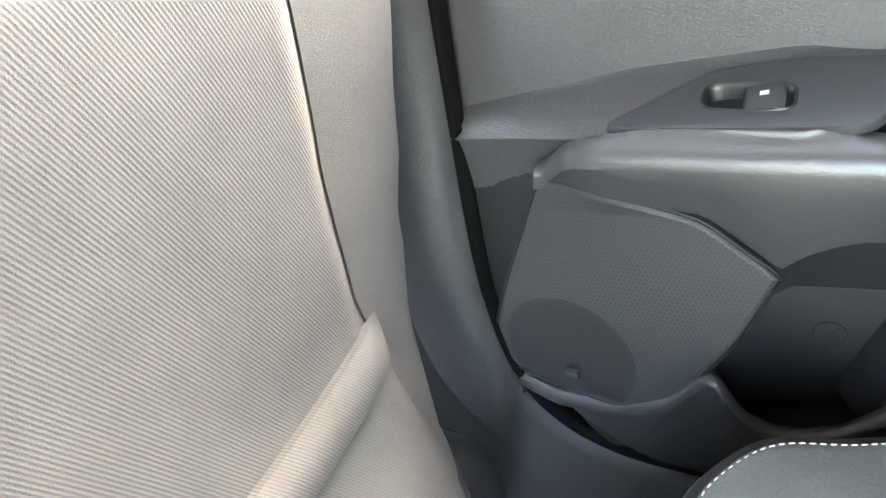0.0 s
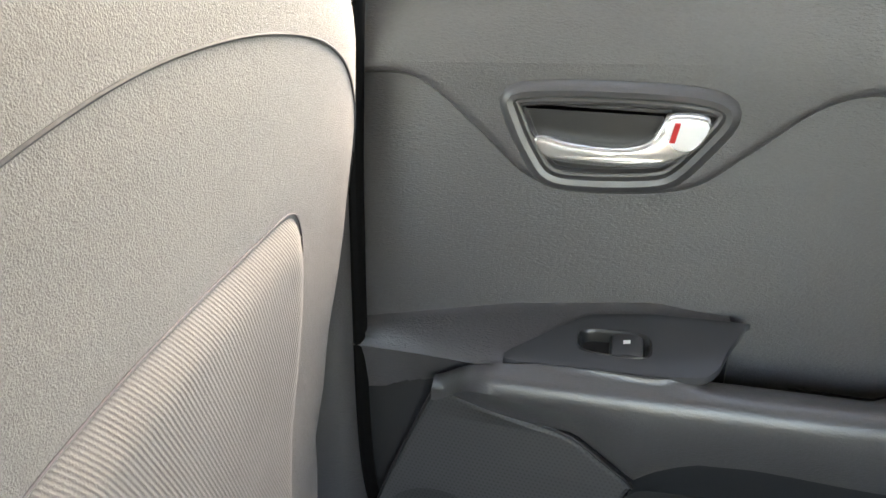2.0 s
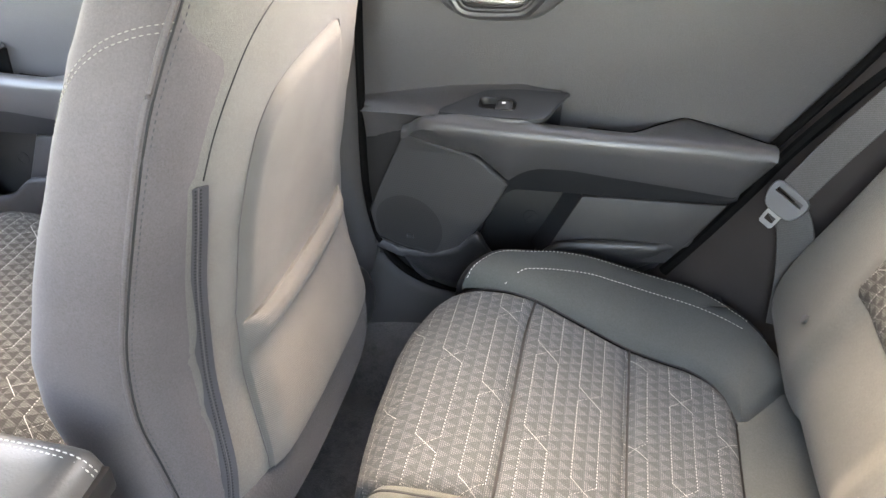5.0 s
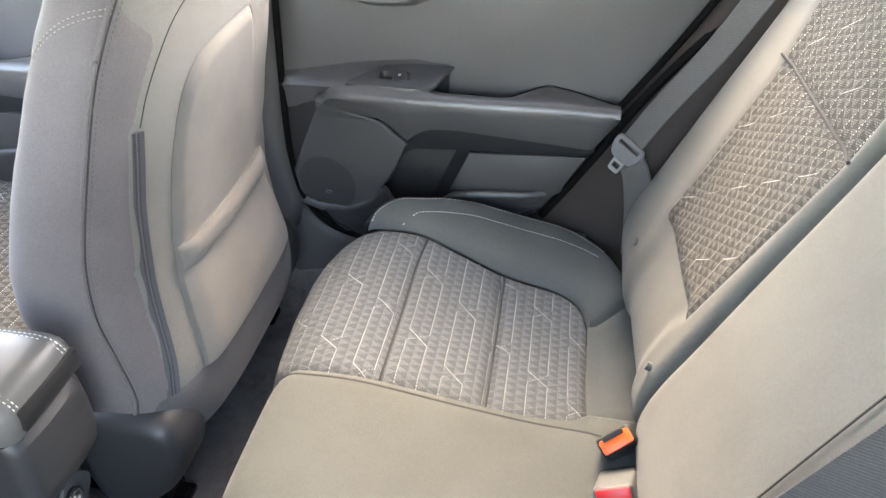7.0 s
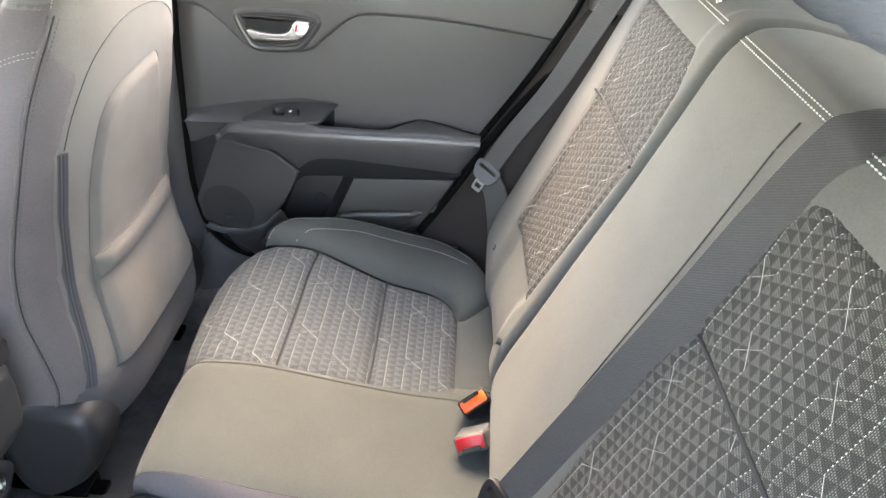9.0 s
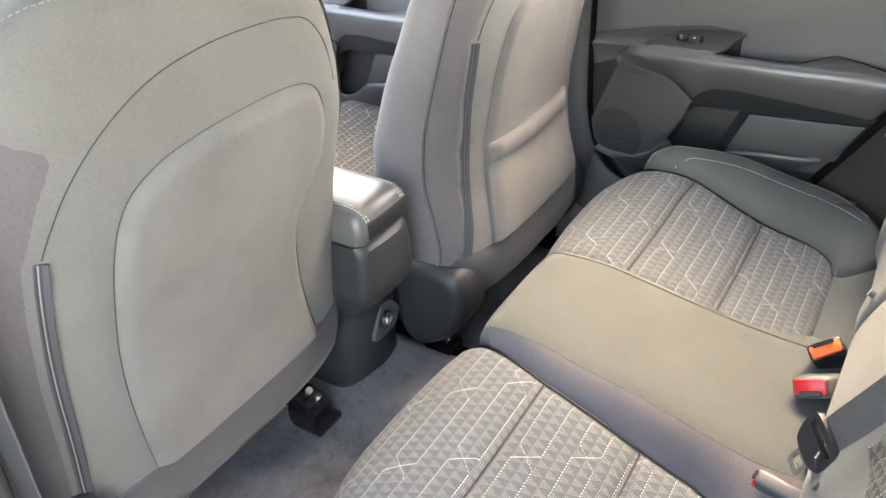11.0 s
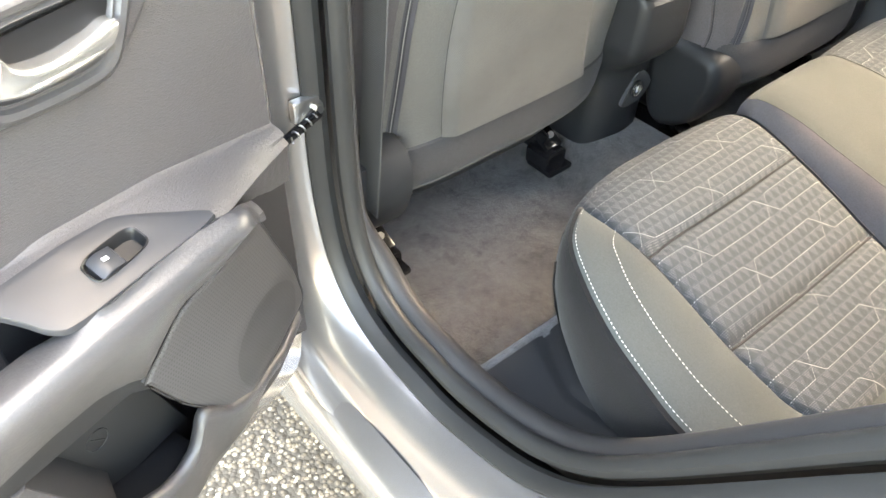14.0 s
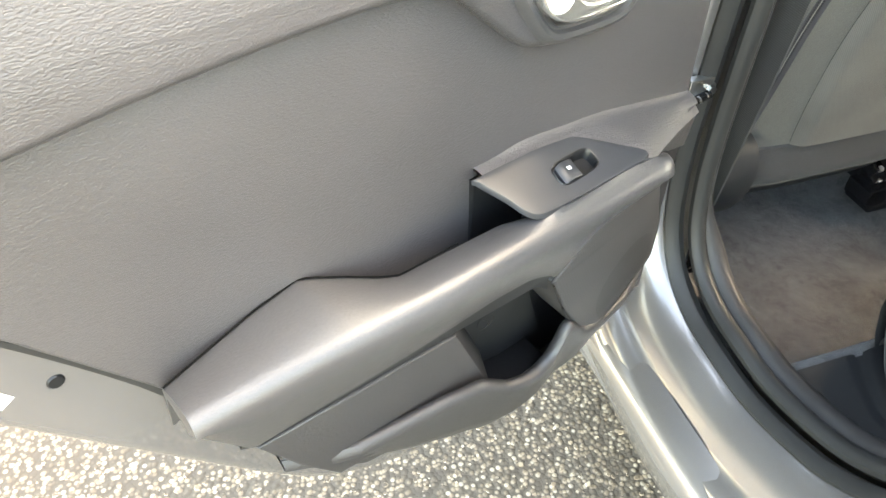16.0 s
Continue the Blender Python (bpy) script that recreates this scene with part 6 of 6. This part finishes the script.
def steering_wheel():
    c = Vector((-0.80, -0.36, 0.80))
    n = Vector((0.88, 0, 0.47)).normalized()
    a = Vector((0, 1, 0))
    b = n.cross(a)
    ring = [c + 0.175 * (math.cos(t) * a + math.sin(t) * b) for t in (2 * math.pi * j / 48 for j in range(49))]
    w = part("steering_wheel", tube(ring, 0.0155, 12, False), LEATHER, DASH, "dark leather steering wheel")
    turn = Matrix((a, b, n)).transposed()
    part("hub", rbox(c - n * 0.02, (0.15, 0.12, 0.05), 0.02, 3, turn), TRIM_DARK, w, "dark airbag cover")
    for sx in (-1, 1):
        part("spoke", rbox(c + a * sx * 0.115 - n * 0.012, (0.11, 0.045, 0.022), 0.008, 2, turn), CHROME, w, "satin silver spoke")
        for k in (-0.012, 0.012):
            part("button", rbox(c + a * sx * 0.105 + b * k + n * 0.002, (0.045, 0.014, 0.008), 0.003, 2, turn), BLACK, w, "black rocker button")
            part("button_mark", rbox(c + a * sx * 0.105 + b * k + n * 0.0066, (0.022, 0.003, 0.0006), 0.0002, 1, turn), WHITE, w, "pale unreadable lettering")
    return w


steering_wheel()

# the driver's door beyond the wheel
rear_door("door_4", -1, Matrix.Translation((-0.88, 0.0, 0.0)), "closed driver's door with dark grained trim and silver handle", "clear side window")


# ---------------------------------------------------------------- belts and buckles
def tongue(parent, c, along_, across_, k=1.0, grip_mat=None):
    """The grey slotted grip and the steel tongue at a belt's end; along_ points to the tongue's tip."""
    al, ac = Vector(along_).normalized(), Vector(across_).normalized()
    n = al.cross(ac).normalized()
    ac = n.cross(al).normalized()
    c = Vector(c)

    def frame_of(outer, hole, thick):
        """A flat plate with one hole; both outlines are lists of (across, along)."""
        rows = []
        for loop, h in ((hole, -thick), (outer, -thick), (inset(outer, -thick * 0.35), 0.0), (outer, thick), (hole, thick), (hole, -thick)):
            rows.append([c + (ac * a + al * b + n * h) * k for a, b in loop])
        return skin(rows, True)

    outer = [(q.x, q.y) for q in curve([(-0.030, -0.026, 0), (-0.012, -0.029, 0), (0.012, -0.029, 0), (0.030, -0.026, 0), (0.033, -0.010, 0), (0.026, 0.010, 0), (0.014, 0.017, 0), (-0.014, 0.017, 0), (-0.026, 0.010, 0), (-0.033, -0.010, 0)], 3, True)]
    hole = [(a * 0.78 if abs(a) < 0.03 else math.copysign(0.0245, a), max(-0.021, min(-0.012, b * 0.6 - 0.008))) for a, b in outer]
    grip = part("tongue_grip", frame_of(outer, hole, 0.0055), grip_mat or TONGUE, parent, "plastic tongue grip")
    outer = [(-0.013, 0.010), (0.013, 0.010), (0.013, 0.030), (0.012, 0.042), (0.009, 0.045), (-0.009, 0.045), (-0.012, 0.042), (-0.013, 0.030)]
    hole = [(-0.008, 0.025), (0.008, 0.025), (0.008, 0.030), (0.008, 0.036), (0.006, 0.037), (-0.006, 0.037), (-0.008, 0.036), (-0.008, 0.030)]
    part("tongue_plate", frame_of(outer, hole, 0.0014), STEEL, grip, "bright steel tongue")


def belts():
    r = thing("seat_belt", (0.38, 0.57, 0.46), "grey webbing seat belt with a steel tongue, hung at the pillar", "seat belt", "seat belts")
    part("webbing", strap(curve([(0.60, 0.56, 1.12), (0.52, 0.588, 0.95), (0.45, 0.597, 0.81), (0.39, 0.592, 0.72), (0.346, 0.588, 0.645)], 8), (0.55, -0.5, -0.25), 0.04), BELT, r, "grey belt webbing")
    part("lower_webbing", strap(curve([(0.343, 0.588, 0.63), (0.362, 0.58, 0.60), (0.375, 0.572, 0.53), (0.38, 0.565, 0.455)], 8), (0.9, -0.3, 0.0), 0.046), BELT, r, "grey belt webbing")
    tongue(r, (0.340, 0.586, 0.633), (-0.45, -0.05, -0.85), (0.75, -0.45, -0.35), 0.78)
    m = thing("seat_belt", (0.37, -0.13, 0.47), "dark webbing middle seat belt lying on the backrest", "seat belt", "seat belts")
    ys = [(0.574, -0.146), (0.72, -0.158), (0.84, -0.167), (0.95, -0.175), (1.02, -0.182), (1.036, -0.186)]
    path = [back_point(s_of_z(z), y, 0.014) for z, y in ys] + [Vector((0.625, -0.19, 1.055)), Vector((0.70, -0.197, 1.05))]
    part("webbing", strap(curve(path, 8), (-0.5, 0.83, 0.22), 0.047), SHADED_BELT, m, "belt webbing in a shaded tone")
    part("lower_webbing", strap(curve([back_point(s_of_z(0.572), -0.146, 0.014), Vector((0.366, -0.145, 0.54)), Vector((0.357, -0.145, 0.50)), Vector((0.367, -0.135, 0.445))], 8), (0.25, 1, 0.0), 0.046), SHADED_BELT, m)
    tongue(m, back_point(s_of_z(0.562), -0.146, 0.018), (-0.42, -0.05, -0.9), (-0.5, 0.83, 0.19), 0.9, BLACK)
    l = thing("seat_belt", (0.38, -0.57, 0.46), "dark webbing seat belt with a steel tongue beside the doorway", "seat belt", "seat belts")
    part("webbing", strap(curve([(0.60, -0.56, 1.12), (0.52, -0.588, 0.95), (0.45, -0.6, 0.81), (0.40, -0.604, 0.70), (0.365, -0.603, 0.62)], 8), (0.55, 0.5, -0.25), 0.046), SHADED_BELT, l, "belt webbing in a shaded tone")
    part("lower_webbing", strap(curve([(0.362, -0.602, 0.612), (0.37, -0.592, 0.56), (0.378, -0.58, 0.50), (0.38, -0.57, 0.455)], 8), (0.9, 0.3, 0.0), 0.046), SHADED_BELT, l)
    tongue(l, (0.36, -0.602, 0.615), (-0.45, 0.05, -0.85), (0.75, 0.45, -0.35), 1.0)

    d = thing("seat_belt", (-0.33, -0.60, 0.45), "dark webbing driver's belt with a silver tongue beside the seat", "seat belt", "seat belts")
    part("webbing", strap(curve([(-0.225, -0.585, 1.12), (-0.232, -0.60, 1.0), (-0.24, -0.61, 0.9), (-0.246, -0.611, 0.86)], 8), (1, 0.0, 0.1), 0.044), SHADED_BELT, d, "belt webbing in a shaded tone")
    part("lower_webbing", strap(curve([(-0.248, -0.612, 0.85), (-0.256, -0.616, 0.72), (-0.27, -0.618, 0.58), (-0.285, -0.618, 0.45)], 8), (1, 0.0, 0.1), 0.044), SHADED_BELT, d, "belt webbing in a shaded tone")
    tongue(d, (-0.247, -0.604, 0.866), (0.3, 0.25, -0.9), (0.9, 0.2, 0.3), 0.62)


belts()


def buckle(c, up, across_, shell_mat, button, label, tall=0.05, wide=0.036, thick=0.024, mouth=-1):
    b = thing("belt_buckle", tuple(Vector(c) - Vector(up) * tall * 0.5), label, "belt buckle", "belt buckles")
    u, a = Vector(up).normalized(), Vector(across_).normalized()
    a = (a - a.dot(u) * u).normalized()
    n = u.cross(a)
    turn = Matrix((a, n, u)).transposed()
    c = Vector(c)
    part("shell", rbox(c, (wide, thick, tall), 0.005, 3, turn), shell_mat, b)
    bt = part("button", rbox(c + u * (tall * 0.5 - 0.003) - n * mouth * thick * 0.06, (wide * 0.88, thick * 0.74, 0.010), 0.003, 2, turn), button, b, "bright release button")
    part("slot", rbox(c + u * (tall * 0.5 + 0.0005) + n * mouth * thick * 0.25, (wide * 0.6, thick * 0.26, 0.006), 0.001, 1, turn), BLACK, bt, "dark slot for the tongue")
    part("stalk", tube([c - u * tall * 0.4, c - u * tall * 1.1], 0.012, 10, True, 0.5), BLACK, b)
    return b


buckle((0.337, 0.105, 0.496), (-0.30, -0.55, 0.78), (0.8, 0.35, 0.45), BLACK, ORANGE, "black belt buckle with an orange button", 0.056, 0.044, 0.024, 1)
buckle((0.333, 0.043, 0.492), (-0.2, -0.85, 0.45), (0.85, 0.25, 0.2), PALE_SHELL, RED, "grey belt buckle with a red button", 0.06, 0.044, 0.026)
buckle((0.329, -0.136, 0.479), (-0.97, 0.14, 0.1), (0.15, 0.95, 0.2), GREY_SHELL, RED, "grey belt buckle with a red button lying in its hollow", 0.054, 0.02, 0.019)


# ---------------------------------------------------------------- seat rails
def rail(x, y, z, label):
    r = thing("seat_rail", (x, y, z - 0.05), label, "seat rail", "seat rails")
    part("track", rbox((x - 0.17, y, z - 0.010), (0.30, 0.034, 0.034), 0.004), GLOSS, r, "black steel track")
    lean = Matrix.Rotation(radians(24), 3, "Y")
    part("bracket", rbox((x - 0.012, y, z + 0.002), (0.058, 0.040, 0.012), 0.004, 2, lean), GLOSS, r, "bent black steel bracket")
    # a moulded clip with an open mouth over the rail's foot
    loop = [(-0.024, -0.022), (0.024, -0.022), (0.026, -0.012), (0.026, 0.010), (0.018, 0.016), (-0.018, 0.016), (-0.026, 0.010), (-0.026, -0.012)]
    mouth = [(a * 0.72, b * 0.62 - 0.002) for a, b in loop]
    rows = [[(x + dx, y + a, z - 0.030 + b) for a, b in lp] for dx, lp in ((-0.03, loop), (0.018, loop), (0.022, inset(loop, 0.002)), (0.022, mouth), (0.004, mouth))]
    part("clip", skin(rows, True, True, True), GLOSS, r, "black plastic rail clip")
    part("foot", rbox((x + 0.004, y + 0.004, z - 0.052), (0.062, 0.060, 0.012), 0.004), GLOSS, r, "black foot plate")
    part("lug", rbox((x - 0.004, y - 0.016, z + 0.014), (0.022, 0.008, 0.024), 0.003, 2, lean), GLOSS, r)
    bolt = part("bolt", tube([(x - 0.006, y + 0.004, z + 0.004), (x - 0.001, y + 0.004, z + 0.012)], 0.006, 6), STEEL, r, "steel bolt head")
    return r


rail(-0.385, -0.147, 0.302, "black steel seat rail end on the carpet")
rail(-0.325, -0.575, 0.335, "black steel seat rail end beside the sill")
rail(-0.30, 0.14, 0.262, "black steel seat rail end on the carpet")
rail(-0.30, 0.56, 0.29, "black steel seat rail end beside the sill")


def cable():
    c = thing("cable_conduit", (-0.302, -0.6, 0.32), "pale corrugated cable conduit under a dark plug by the driver's seat", "cable")
    fine = curve([(-0.300, -0.617, 0.436), (-0.306, -0.614, 0.412), (-0.311, -0.610, 0.385), (-0.315, -0.604, 0.358), (-0.322, -0.596, 0.330)], 24)
    part("conduit", tube(fine, [0.0095 if i % 6 < 4 else 0.0076 for i in range(len(fine))], 12), CREAM, c, "pale corrugated sleeve")
    turn = Vector((-0.292, -0.622, 0.52)) - Vector((-0.300, -0.617, 0.436))
    part("plug", rbox((-0.296, -0.620, 0.478), (0.022, 0.028, 0.085), 0.004, 2, Vector((0, 0, 1)).rotation_difference(turn).to_matrix()), TRIM_DARK, c, "dark plastic plug")


cable()


# ---------------------------------------------------------------- outside
def van():
    v = thing("parked_van", (0.8, 5.1, 0.0), "white parked van with pale blue stripes", "van")
    part("body", rbox((0.9, 5.85, 1.0), (6.4, 1.7, 1.72), 0.10, 3), VAN, v, "white van body")
    for z, tall in ((0.42, 0.11), (0.62, 0.05), (1.25, 0.06)):
        part("stripe", rbox((0.9, 4.997, z), (6.1, 0.01, tall), 0.002, 1), VAN_BLUE, v, "pale blue stripe")
    part("door_line", rbox((-0.35, 4.997, 0.95), (0.012, 0.01, 1.5), 0.001, 1), GREY_SHELL, v)
    part("sill_line", rbox((0.9, 4.997, 0.52), (6.1, 0.01, 0.008), 0.001, 1), GREY_SHELL, v)
    for x in (-1.75, 3.55):
        part("wheel", tube([(x, 5.02, 0.33), (x, 5.24, 0.33)], 0.33, 28), BLACK, v, "black tyre")
    part("reflector", rbox((2.0, 4.99, 0.22), (0.34, 0.02, 0.07), 0.009, 3), VAN_BLUE, v, "blue oval lamp")
    return v


van()
